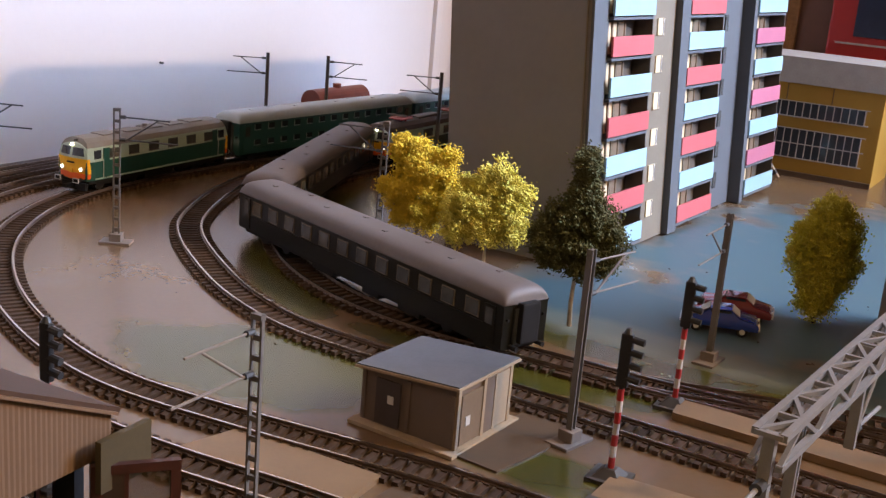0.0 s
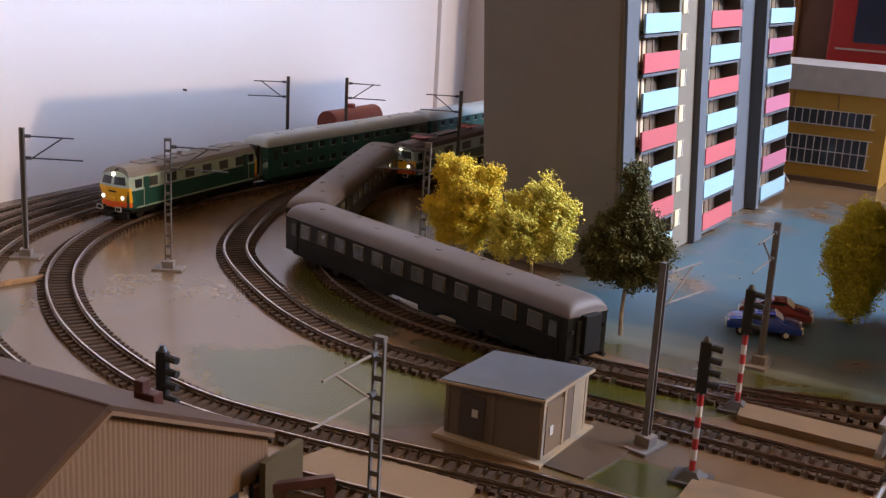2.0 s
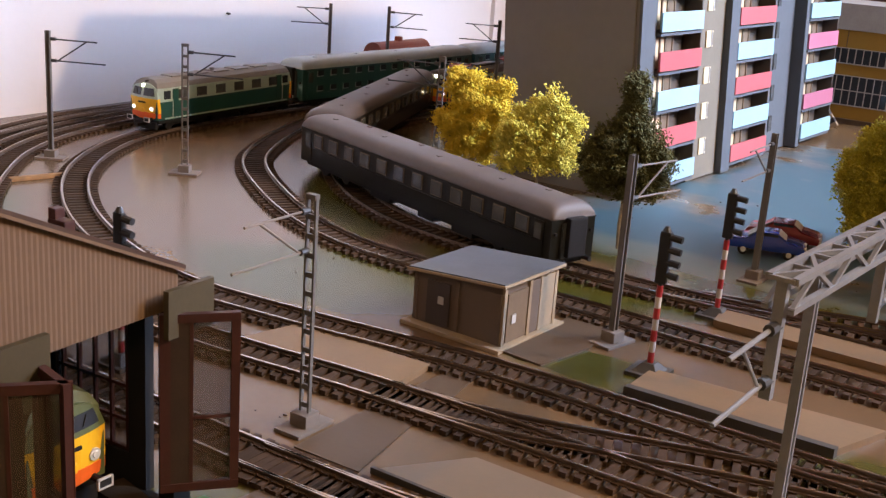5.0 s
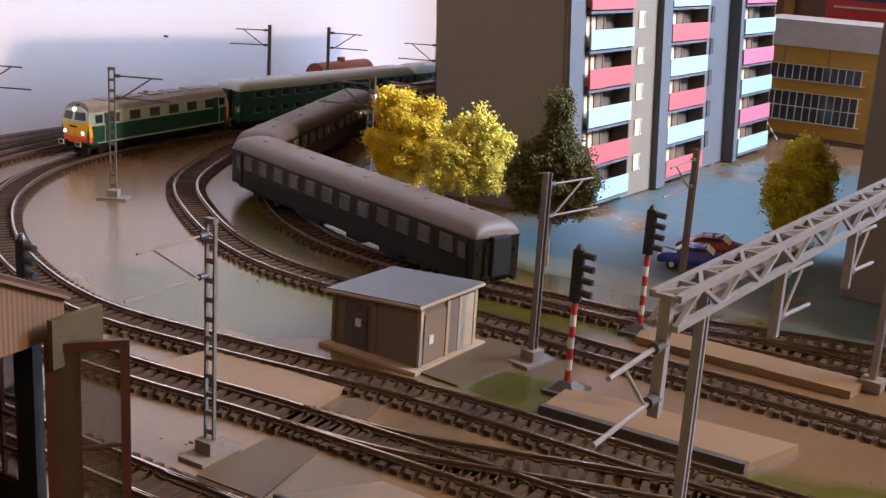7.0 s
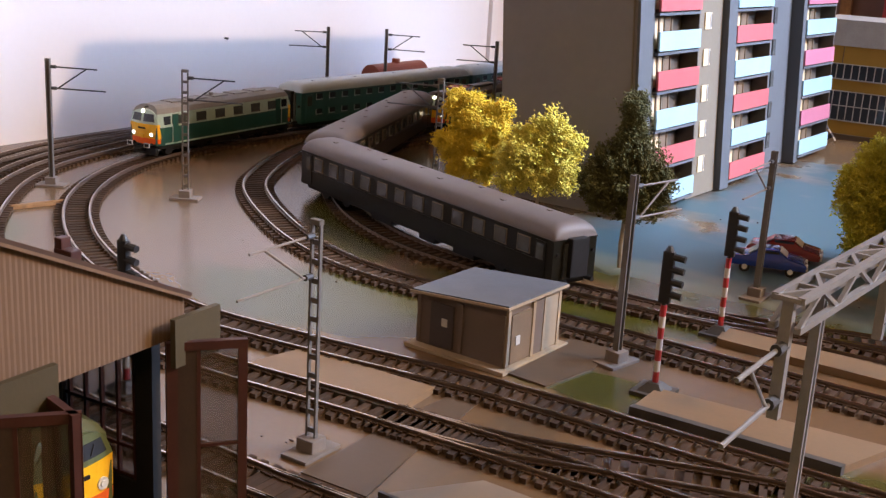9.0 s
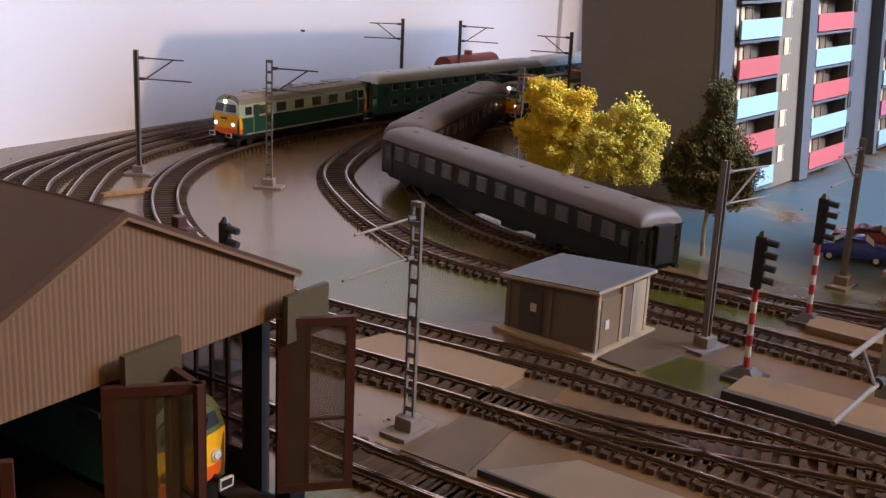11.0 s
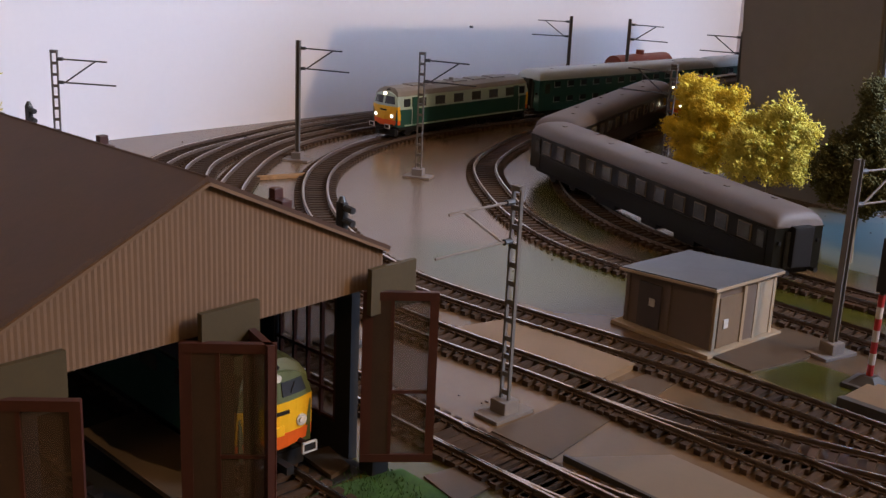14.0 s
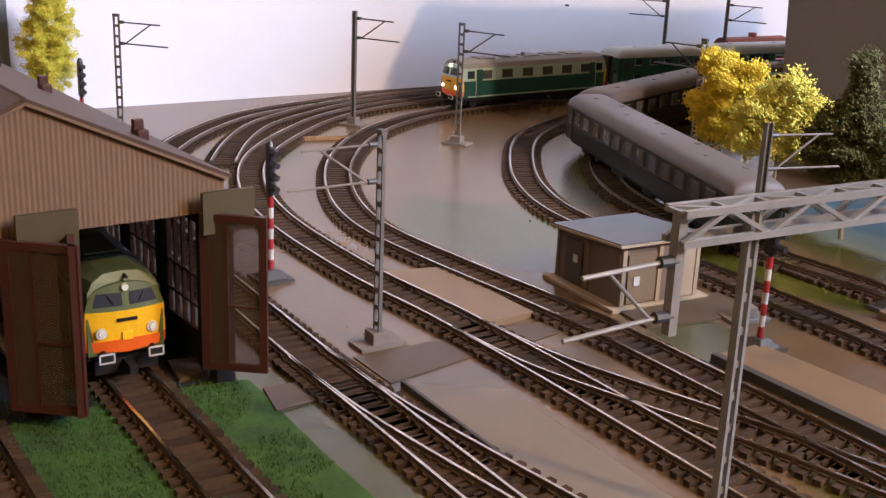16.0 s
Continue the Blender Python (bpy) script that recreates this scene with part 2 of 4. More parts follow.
def box(cx, cy, cz, sx, sy, sz, bm=None, turn=None, bevel=0.0):
    """A box about its centre; a bevel rounds its edges."""
    bm = bm or bmesh.new()
    m = Matrix.Translation((cx, cy, cz)) @ (turn or Matrix.Identity(4)) @ Matrix.Diagonal((sx, sy, sz, 1))
    made = bmesh.ops.create_cube(bm, size=1, matrix=m)["verts"]
    if bevel:
        edges = list({e for v in made for e in v.link_edges})
        bmesh.ops.bevel(bm, geom=edges, offset=bevel, segments=2, profile=0.7, affect="EDGES")
    return bm


def rod(a, b, r, bm=None, sides=8, r2=None):
    bm = bm or bmesh.new()
    a, b = Vector(a), Vector(b)
    m = Matrix.Translation((a + b) / 2) @ (b - a).to_track_quat("Z", "Y").to_matrix().to_4x4()
    bmesh.ops.create_cone(bm, cap_ends=True, segments=sides, radius1=r, radius2=r if r2 is None else r2, depth=(b - a).length, matrix=m)
    return bm


def bar(a, b, w, h, bm=None):
    """A square bar from a to b."""
    bm = bm or bmesh.new()
    a, b = Vector(a), Vector(b)
    m = Matrix.Translation((a + b) / 2) @ (b - a).to_track_quat("Z", "Y").to_matrix().to_4x4() @ Matrix.Diagonal((w, h, (b - a).length, 1))
    bmesh.ops.create_cube(bm, size=1, matrix=m)
    return bm


def prism(pts, z0, z1, bm=None):
    """An upright prism over a closed plan."""
    bm = bm or bmesh.new()
    low, top = [bm.verts.new((x, y, z0)) for x, y in pts], [bm.verts.new((x, y, z1)) for x, y in pts]
    bm.faces.new(list(reversed(low)))
    bm.faces.new(top)
    for i in range(len(pts)):
        j = (i + 1) % len(pts)
        bm.faces.new((low[i], low[j], top[j], top[i]))
    bmesh.ops.recalc_face_normals(bm, faces=bm.faces)
    return bm


def extrude_x(profile, x0, x1, bm=None, cuts=1, shape=None):
    """A body along x over a closed (y, z) profile; shape(u, y, z) may bend it, u from 0 to 1."""
    bm = bm or bmesh.new()
    rings = []
    for i in range(cuts + 1):
        u = i / cuts
        ring = []
        for y, z in profile:
            x, yy, zz = (x0 + (x1 - x0) * u, y, z) if shape is None else shape(u, y, z)
            ring.append(bm.verts.new((x, yy, zz)))
        rings.append(ring)
    n = len(profile)
    for a, b in zip(rings, rings[1:]):
        for i in range(n):
            bm.faces.new((a[i], a[(i + 1) % n], b[(i + 1) % n], b[i]))
    bm.faces.new(rings[0])
    bm.faces.new(list(reversed(rings[-1])))
    bmesh.ops.recalc_face_normals(bm, faces=bm.faces)
    return bm


# ---- the room ----
def wall(name, a, b, z0, z1, thick, mat, label):
    a, b = Vector(a), Vector(b)
    d = (b - a).normalized()
    n = Vector((-d.y, d.x)) * thick
    ob = link(name, prism([a, b, b + n, a + n], z0, z1), mat)
    return tagged(ob, label, "wall", kind="structure")


WD = Vector((-0.16, 0.987)).normalized()
WP = Vector((-0.915, 0.33))
corner = WP + WD * 1.12
wall("wall_west", WP - WD * 2.2, corner, -0.9, 1.9, 0.1, wall_mat, "plain white painted room wall behind the layout")
back_end = corner + Vector((WD.y, -WD.x)) * 3.6
wall("wall_north", corner, back_end, -0.9, 1.9, 0.1, wall_mat, "plain white painted room wall")
# Unseen sides of the room, kept dim to hold back bounced light.
wall("wall_east", (2.6, 3.0), (2.6, -2.2), -0.9, 1.9, -0.1, dim_room_paint, "unseen room wall, darkened to cut bounced light")
wall("wall_south", (2.6, -1.9), (-0.7, -1.9), -0.9, 1.9, -0.1, dim_room_paint, "unseen room wall, darkened to cut bounced light")
tagged(link("ceiling", box(0.8, 0.5, 1.95, 4.4, 5.6, 0.1), ceiling_mat), "unseen room ceiling, darkened to cut bounced light", "ceiling", kind="structure")
tagged(link("floor", box(0.8, 0.5, -0.95, 4.4, 5.6, 0.1), floor_mat), "unseen brown room floor, toned down to cut warm bounce", "floor", kind="structure")
edge = [WP - WD * 0.75, WP + WD * 1.1, WP + WD * 1.1 + Vector((1.55, 0.25)), (0.45, -0.35)]
tagged(link("ground", prism([tuple(p) for p in edge], -0.03, 0.0), ground_mat), "glossy painted layout board in sand, olive and blue", "layout board", kind="structure")


# ---- tracks ----
class Way:
    """A smooth centre line through a few points (mm), with its length."""

    def __init__(self, pts):
        p = [Vector(v) / 1000 for v in pts]
        p = [2 * p[0] - p[1]] + p + [2 * p[-1] - p[-2]]
        line = []
        for a, b, c, d in zip(p, p[1:], p[2:], p[3:]):
            steps = max(4, int((c - b).length / 0.006))
            for i in range(steps):
                u = i / steps
                line.append(0.5 * (2 * b + (c - a) * u + (2 * a - 5 * b + 4 * c - d) * u * u + (3 * b - a - 3 * c + d) * u ** 3))
        line.append(p[-2])
        for _ in range(6):
            line = [line[0]] + [(a + 2 * b + c) / 4 for a, b, c in zip(line, line[1:], line[2:])] + [line[-1]]
        self.line = line
        self.s = [0.0]
        for a, b in zip(line, line[1:]):
            self.s.append(self.s[-1] + (b - a).length)
        self.length = self.s[-1]

    def at(self, s):
        s = min(max(s, 0.0), self.length - 1e-6)
        lo, hi = 0, len(self.s) - 1
        while hi - lo > 1:
            mid = (lo + hi) // 2
            lo, hi = (mid, hi) if self.s[mid] <= s else (lo, mid)
        a, b = self.line[lo], self.line[hi]
        return a + (b - a) * ((s - self.s[lo]) / (self.s[hi] - self.s[lo])), (b - a).normalized()

    def near(self, x, y):
        p = Vector((x, y))
        return self.s[min(range(len(self.line)), key=lambda i: (self.line[i] - p).length)]


def sleeper_mesh():
    bm = box(0, 0, 0.0011, 0.0032, 0.030, 0.0022)
    for e in (-1, 1):
        box(0, e * 0.0105, 0.0026, 0.0030, 0.0012, 0.0008, bm)
        box(0, e * 0.0066, 0.0026, 0.0030, 0.0012, 0.0008, bm)
    me = bpy.data.meshes.new("sleeper")
    bm.to_mesh(me)
    bm.free()
    me.materials.append(sleeper_mat)
    return me


SLEEPER = sleeper_mesh()


def rail(way, side, parent):
    prof = [(-0.0011, 0.0022), (0.0011, 0.0022), (0.0011, 0.0027), (0.0004, 0.0029), (0.0004, 0.0038), (0.0007, 0.0040), (0.0006, 0.0047), (-0.0006, 0.0047), (-0.0007, 0.0040), (-0.0004, 0.0038), (-0.0004, 0.0029), (-0.0011, 0.0027)]
    bm = bmesh.new()
    rings = []
    n = max(8, int(way.length / 0.009))
    for i in range(n + 1):
        p, d = way.at(way.length * i / n)
        q = Vector((-d.y, d.x))
        c = p + q * side * 0.00875
        rings.append([bm.verts.new((c.x + q.x * u, c.y + q.y * u, z)) for u, z in prof])
    for a, b in zip(rings, rings[1:]):
        for i in range(len(prof)):
            j = (i + 1) % len(prof)
            f = bm.faces.new((a[i], b[i], b[j], a[j]))
            f.material_index = 1 if i == 6 else 0
    bmesh.ops.recalc_face_normals(bm, faces=bm.faces)
    ob = part("rail", bm, rail_side, parent)
    ob.data.materials.append(rail_top)
    return ob


def track(pts, label, limits=(-0.75, 0.02), step=0.0068, skip=0.0):
    way = Way(pts)
    t = thing("railway_track", Matrix.Identity(4), label, "track", "model railway tracks")
    for side in (-1, 1):
        rail(way, side, t)
    far = bmesh.new()
    picked = 0
    s = skip
    while s < way.length:
        p, d = way.at(s)
        turn = pose(p.x, p.y, 0.0002, 0, 0, math.degrees(math.atan2(d.y, d.x)) + random.uniform(-1.2, 1.2))
        if limits[0] < p.x < limits[1] and p.y < 0.80 and picked < 150:
            ob = new("sleeper", SLEEPER)
            ob.parent, ob.matrix_basis = t, turn
            picked += 1
        else:
            bmesh.ops.create_cube(far, size=1, matrix=turn @ Matrix.Translation((0, 0, 0.0011)) @ Matrix.Diagonal((0.0032, 0.030, 0.0022, 1)))
        s += step
    if len(far.verts):
        tagged(part("sleeper_bed", far, sleeper_mat, t), kind="stuff")
    else:
        far.free()
    return way


T1 = track([(-905, 1420), (-869, 981), (-857, 800), (-843, 660), (-805, 548), (-737, 464), (-650, 408), (-560, 376), (-480, 366), (-405, 380), (-330, 400), (-270, 413), (-160, 429), (60, 462)], "curved brown-sleepered model track sweeping along the wall")
T2 = track([(-900, 1330), (-837, 946), (-811, 800), (-778, 706), (-717, 615), (-672, 573), (-605, 535), (-545, 509), (-485, 495), (-430, 497), (-338, 511), (-230, 524), (-140, 535), (60, 560)], "curved brown-sleepered model track in the middle of the bend")
T3 = track([(-850, 1330), (-788, 1000), (-769, 875), (-757, 800), (-728, 737), (-686, 678), (-645, 637), (-583, 592), (-515, 563), (-450, 555), (-383, 562), (-318, 573), (-250, 586), (60, 645)], "curved brown-sleepered model track beside the trees")
T0 = track([(-958, 1420), (-922, 1024), (-905, 830), (-893, 661), (-857, 530), (-810, 455), (-755, 405), (-690, 360), (-629, 334), (-559, 320), (-490, 319), (-397, 331), (-330, 347), (-270, 358), (-215, 367), (-160, 375), (60, 408)], "outer curved model track with a turnout", (-0.7, 0.02))
TA = track([(-1020, 1380), (-983, 1059), (-945, 769), (-918, 566), (-880, 470), (-845, 400), (-805, 355), (-735, 305), (-650, 268), (-560, 252), (-450, 254), (-345, 266), (-290, 273), (-250, 279), (-200, 286), (60, 322)], "rearmost model track along the wall, passing the engine shed", (-0.5, 0.02))
TS = track([(-640, 150), (-300, 197), (-259, 204), (-205, 212), (60, 255)], "straight model track leading out of the engine shed", (-0.42, 0.02))
TL = track([(-640, 84), (-300, 131), (-205, 146), (60, 188)], "straight model track of the second shed bay", (-0.42, 0.02))
track([(-660, 322), (-720, 346), (-785, 382), (-830, 428), (-866, 475), (-895, 535), (-918, 620), (-935, 700)], "short connecting model track between two bends", step=0.0075)
track([(-310, 351), (-262, 363), (-215, 385), (-170, 407), (-115, 429), (-50, 445)], "crossover model track with turnout blades", step=0.0072)
track([(-300, 271), (-247, 281), (-200, 294), (-120, 318), (-40, 340)], "short turnout branch beside the engine shed", step=0.0072)
track([(-335, 570), (-292, 580), (-250, 597), (-205, 617), (-155, 635), (-40, 668)], "turnout branch leading off behind the far signal", step=0.0072)


# ---- catenary masts ----
def mast(x, y, arm_turn, lattice, lean=0.0, height=0.097, across=False, pale=False):
    """A mast on a concrete foot; its bracket arms reach along local x."""
    t = thing("catenary_mast", pose(x, y, 0, lean, 0, arm_turn), "grey catenary mast with thin bracket arms on a concrete foot", "catenary mast", "catenary masts")
    part("foot", box(0, 0, 0.004, 0.0085, 0.0085, 0.006, bevel=0.0006), concrete, t)
    part("base_plate", box(0, 0, 0.0008, 0.022, 0.013, 0.0016, bevel=0.0003), concrete, t)
    z0 = 0.007
    if lattice:
        for sx in (-1, 1):
            part("post", box(*((0, sx * 0.0021) if across else (sx * 0.0021, 0)), (z0 + height) / 2, *((0.0016, 0.0009) if across else (0.0009, 0.0016)), height - z0), mast_mat, t)
        z = z0 + 0.003
        while z < height:
            part("tie", box(0, 0, z, *((0.0012, 0.0030) if across else (0.0030, 0.0012)), 0.0020), mast_mat, t)
            z += 0.0078
        part("tie", box(0, 0, height - 0.001, *((0.0028, 0.0049) if across else (0.0049, 0.0028)), 0.002), mast_mat, t)
    else:
        a, b, c = 0.0017, 0.0011, 0.0004
        part("post", prism([(-a, -a), (-b, -a), (-b, -c), (b, -c), (b, -a), (a, -a), (a, a), (b, a), (b, c), (-b, c), (-b, a), (-a, a)], z0, height), mast_mat, t)
    for z in (height - 0.006, height - 0.022):
        part("insulator", rod((0.0022, 0, z), (0.0062, 0, z), 0.0013), wire_mat, t)
    part("arm", rod((0.005, 0, height - 0.006), (0.037, 0, height - 0.0065), 0.00055), concrete if pale else wire_mat, t)
    part("arm", rod((0.005, 0, height - 0.022), (0.043, 0, height - 0.0225), 0.00055), concrete if pale else wire_mat, t)
    part("strut", rod((0.007, 0, height - 0.022), (0.029, 0, height - 0.0065), 0.00055), concrete if pale else wire_mat, t)
    return t


mast(-0.690, 0.521, 38, True)
mast(-0.783, 0.465, 40, False)
mast(-0.926, 0.880, 218, False)
mast(-0.888, 0.932, 38, False)
mast(-0.768, 0.268, 50, True)
mast(-0.560, 0.655, 200, True, 2, height=0.099)
mast(-0.309, 0.306, 278, True, across=True, pale=True)
mast(-0.283, 0.488, 86, False, pale=True)
mast(-0.288, 0.649, 276, False, height=0.091, pale=True)
mast(-0.750, 0.956, 205, False)
mast(-0.905, 1.30, 38, False)


# ---- lattice gantry over the tracks ----
def gantry(x, y, turn, length):
    """A portal beam along local x from its free end, on two posts."""
    t = thing("catenary_gantry", pose(x, y, 0, 0, 0, turn), "silver-grey lattice catenary gantry on two posts spanning the tracks", "gantry")
    top, low, half = 0.108, 0.099, 0.004
    for dy in (-half, half):
        for z in (top, low):
            part("chord", bar((0, dy, z), (length, dy, z), 0.0021, 0.0021), silver_mat, t)
    n = int(length / 0.016)
    for i in range(n + 1):
        a = length * i / n
        part("tie", bar((a, -half, top), (a, half, top), 0.0014, 0.0014), silver_mat, t)
        if i < n:
            b, s = length * (i + 1) / n, 1 if i % 2 else -1
            part("brace", bar((a, -half * s, top), (b, half * s, top), 0.0014, 0.0014), silver_mat, t)
            za, zb = (top, low) if i % 2 else (low, top)
            for dy in (-half, half):
                part("brace", bar((a, dy, za), (b, dy, zb), 0.0014, 0.0014), silver_mat, t)
    for px in (0.030, 0.262):
        for dx in (-0.0015, 0.0015):
            part("post", box(px + dx, 0, 0.0525, 0.0011, 0.0032, 0.105), silver_mat, t)
        for k in range(9):
            part("tie", box(px, 0, 0.012 + k * 0.011, 0.0022, 0.0020, 0.0026), silver_mat, t)
        part("foot", box(px, 0, 0.003, 0.011, 0.011, 0.006, bevel=0.0008), concrete, t)
    for px, side in ((0.002, -1), (0.100, 1), (0.185, 1)):
        d = part("dropper", box(px, 0, 0.089, 0.003, 0.0035, 0.038), silver_mat, t)
        for z in (0.093, 0.076):
            part("insulator", rod((px, 0, z), (px + side * 0.006, 0, z), 0.0019), wire_mat, d)
        part("arm", rod((px + side * 0.004, 0, 0.093), (px + side * 0.033, 0, 0.0915), 0.0008), silver_mat, d)
        part("arm", rod((px + side * 0.004, 0, 0.076), (px + side * 0.038, 0, 0.0735), 0.0008), silver_mat, d)
        part("strut", rod((px + side * 0.008, 0, 0.076), (px + side * 0.024, 0, 0.092), 0.0006), silver_mat, d)
    return t


gantry(-0.129, 0.326, 94, 0.30)


# ---- light signals ----
def signal(x, y, turn, dark_mast=False):
    t = thing("light_signal", pose(x, y, 0, 0, 0, turn), "colour-light signal with hooded black head on red and white banded mast", "signal", "light signals")
    part("base", prism([(-0.009, -0.009), (0.009, -0.009), (0.009, 0.009), (-0.009, 0.009)], 0, 0.0018), slab_dark, t)
    bm = bmesh.new()
    bmesh.ops.create_cone(bm, cap_ends=True, segments=4, radius1=0.0095, radius2=0.004, depth=0.004, matrix=Matrix.Translation((0, 0, 0.0037)) @ pose(0, 0, 0, 0, 0, 45))
    part("plinth", bm, slab_dark, t)
    for i in range(7):
        z = 0.0055 + i * 0.0055
        part("band", rod((0, 0, z), (0, 0, z + 0.0055), 0.0015, sides=10), white_mat if i % 2 else red_mat, t, "white band" if i % 2 else "red band")
    head = part("head", box(0, 0, 0.0575, 0.0055, 0.0032, 0.025, bevel=0.001), black_mat, t)
    part("pole", rod((0, 0, 0.044), (0, 0, 0.047), 0.0012), black_mat, t)
    for i in range(4):
        z = 0.0485 + i * 0.006
        part("hood", rod((0.001, 0, z + 0.0012), (0.0078, 0, z + 0.0006), 0.0017, sides=8), black_mat, head)
    part("cap", rod((0, 0, 0.070), (0, 0, 0.0725), 0.0022, sides=10, r2=0.001), black_mat, t)
    return t


signal(-0.249, 0.469, 10)
signal(-0.269, 0.569, 10)
signal(-0.409, 0.286, 10)
signal(-0.710, 0.233, 10)


# ---- relay hut ----
def hut():
    t = thing("relay_hut", pose(-0.313, 0.434, 0, 0, 0, 5), "small lilac-grey relay hut with slate flat roof and brown doors", "hut")
    w, d = 0.053, 0.049
    part("slab", box(-w / 2, d / 2, 0.001, w + 0.008, d + 0.012, 0.002, bevel=0.0004), hut_trim, t)
    bm = bmesh.new()
    low = [(-w, 0), (0, 0), (0, d), (-w, d)]
    vb = [bm.verts.new((x, y, 0.002)) for x, y in low]
    vt = [bm.verts.new((x, y, 0.0315 if x == 0 else 0.0275)) for x, y in low]
    for i in range(4):
        j = (i + 1) % 4
        bm.faces.new((vb[i], vb[j], vt[j], vt[i]))
    bm.faces.new(vt)
    part("wall", bm, hut_wall, t)
    tilt = pose(0, 0, 0, 0, -4.3, 0)
    part("roof", box(-w / 2, d / 2, 0.0312, w + 0.007, d + 0.007, 0.0014, turn=tilt, bevel=0.0003), hut_trim, t, "beige roof edge")
    part("roof_felt", box(-w / 2, d / 2, 0.0321, w + 0.0055, d + 0.0055, 0.0009, turn=tilt), hut_roof, t, "slate-grey roof felt")
    for y in (0.0012, 0.0235, 0.034, d - 0.0012):
        part("corner_post", box(0.0006, y, 0.0165, 0.0016, 0.0024, 0.029), hut_trim, t, "beige post")
    dr = part("door", box(0.0006, 0.0125, 0.0155, 0.0014, 0.0175, 0.025), hut_door, t, "ochre-brown door")
    part("notice", box(0.0016, 0.009, 0.0145, 0.0006, 0.0036, 0.0045), white_mat, dr, "white notice")
    part("panel", box(0.0005, 0.0287, 0.0165, 0.0012, 0.0075, 0.028), hut_wall, t)
    part("panel", box(0.0005, 0.041, 0.0165, 0.0012, 0.0105, 0.028), hut_trim, t)
    sd = part("side_door", box(-0.0375, -0.0005, 0.0145, 0.014, 0.0014, 0.0225), hut_door_dark, t, "dark brown door")
    part("notice", box(-0.0355, -0.0014, 0.0165, 0.0034, 0.0006, 0.004), white_mat, sd, "white notice")
    for x in (-w + 0.001, -0.026, -0.001):
        part("corner_post", box(x, -0.0003, 0.0155, 0.0020, 0.0014, 0.026), hut_wall, t)
    return t


hut()


# ---- slabs, ramps and road pieces on the board ----
def slab(name, pts, z, mat, label):
    pts = [(x / 1000, y / 1000) for x, y in pts]
    ob = link(name, prism(pts, 0.0, z), mat)
    return tagged(ob, label, "slab")


slab("loading_ramp", [(-396, 343), (-311, 360), (-317, 389), (-393, 376)], 0.0032, slab_mat, "low sand-coloured card ramp between two tracks")
slab("ramp_edging", [(-396, 340), (-311, 357), (-311, 359.6), (-396, 342.6)], 0.0030, slab_dark, "dark edging strip along the card ramp")
slab("signal_platform", [(-243, 441), (-150, 455), (-143, 489), (-247, 468)], 0.0035, slab_mat, "low sand-coloured platform under the signal")
slab("platform_edging", [(-243, 437.5), (-150, 451.5), (-150, 455.5), (-243, 441.5)], 0.0043, slab_dark, "dark green-black platform edging")
slab("far_platform", [(-262, 553), (-150, 566), (-150, 588), (-268, 574)], 0.0040, slab_mat, "low sand-coloured platform under the far signal")
slab("crossing_road", [(-298, 291), (-267, 296), (-283, 344), (-305, 338)], 0.0006, road_mat, "grey-brown card crossing between tracks")
slab("crossing_road", [(-308, 363), (-288, 369), (-297, 398), (-310, 394)], 0.0006, road_mat, "grey-brown card crossing between tracks")
slab("hut_path", [(-311, 433), (-287, 434), (-285, 471), (-292, 503), (-318, 498)], 0.0010, road_mat, "dark grey-brown path beside the relay hut")
slab("yard_slab", [(-264, 301), (-60, 330), (-60, 362), (-245, 338)], 0.0012, material("slab_pale", (0.1695, 0.1244, 0.0850), rough=0.45, vary=0.08, scale=40), "pale grey-beige card slab between tracks")
slab("stone_pad", [(-280, 246), (-280, 263), (-261, 262), (-257, 245)], 0.0009, road_mat, "grey-olive stone pad beside the shed grass")
slab("door_plank", [(-316, 215), (-316, 227), (-299, 226), (-295, 216)], 0.0022, road_mat, "sand-brown plank lying at the shed doorway")
slab("slab_edging", [(-264, 299), (-110, 319.5), (-110, 321), (-264, 300.6)], 0.0026, slab_dark, "thin dark edging strip")


# ---- trees ----
def crown(puffs, size, rng, dense):
    """Foam foliage: each puff carries lumps, each lump many short ragged fibres."""
    tips = [Vector(v) for v in ((1, 0, -0.7), (-1, 0, -0.7), (0, 1, 0.7), (0, -1, 0.7))]
    tris = [(0, 1, 2), (0, 3, 1), (0, 2, 3), (1, 3, 2)]
    verts, faces = [], []
    for px, py, pz, r, n in puffs:
        for _ in range(int(n * dense * 0.16)):
            d = Vector((rng.gauss(0, 1), rng.gauss(0, 1), rng.gauss(0, 1))).normalized()
            c = Vector((px, py, pz)) + d * r * rng.uniform(0.45, 1.08)
            spread = size * rng.uniform(0.7, 1.5)
            for _ in range(rng.randint(70, 110)):
                q = c + Vector((rng.gauss(0, 1), rng.gauss(0, 1), rng.gauss(0, 1))) * spread
                s = size * rng.uniform(0.18, 0.42)
                axis = (d * 0.8 + Vector((rng.gauss(0, 1), rng.gauss(0, 1), rng.gauss(0, 1)))).normalized() * s * rng.uniform(0.2, 1.3)
                k = len(verts)
                for i, v in enumerate(tips):
                    verts.append(q + (v + Vector((rng.uniform(-1, 1), rng.uniform(-1, 1), rng.uniform(-1, 1))) * 0.5) * s + axis * (1 if i % 2 else -1))
                faces += [(k + a, k + b, k + e) for a, b, e in tris]
    me = bpy.data.meshes.new("crown")
    me.from_pydata(verts, [], faces)
    return me


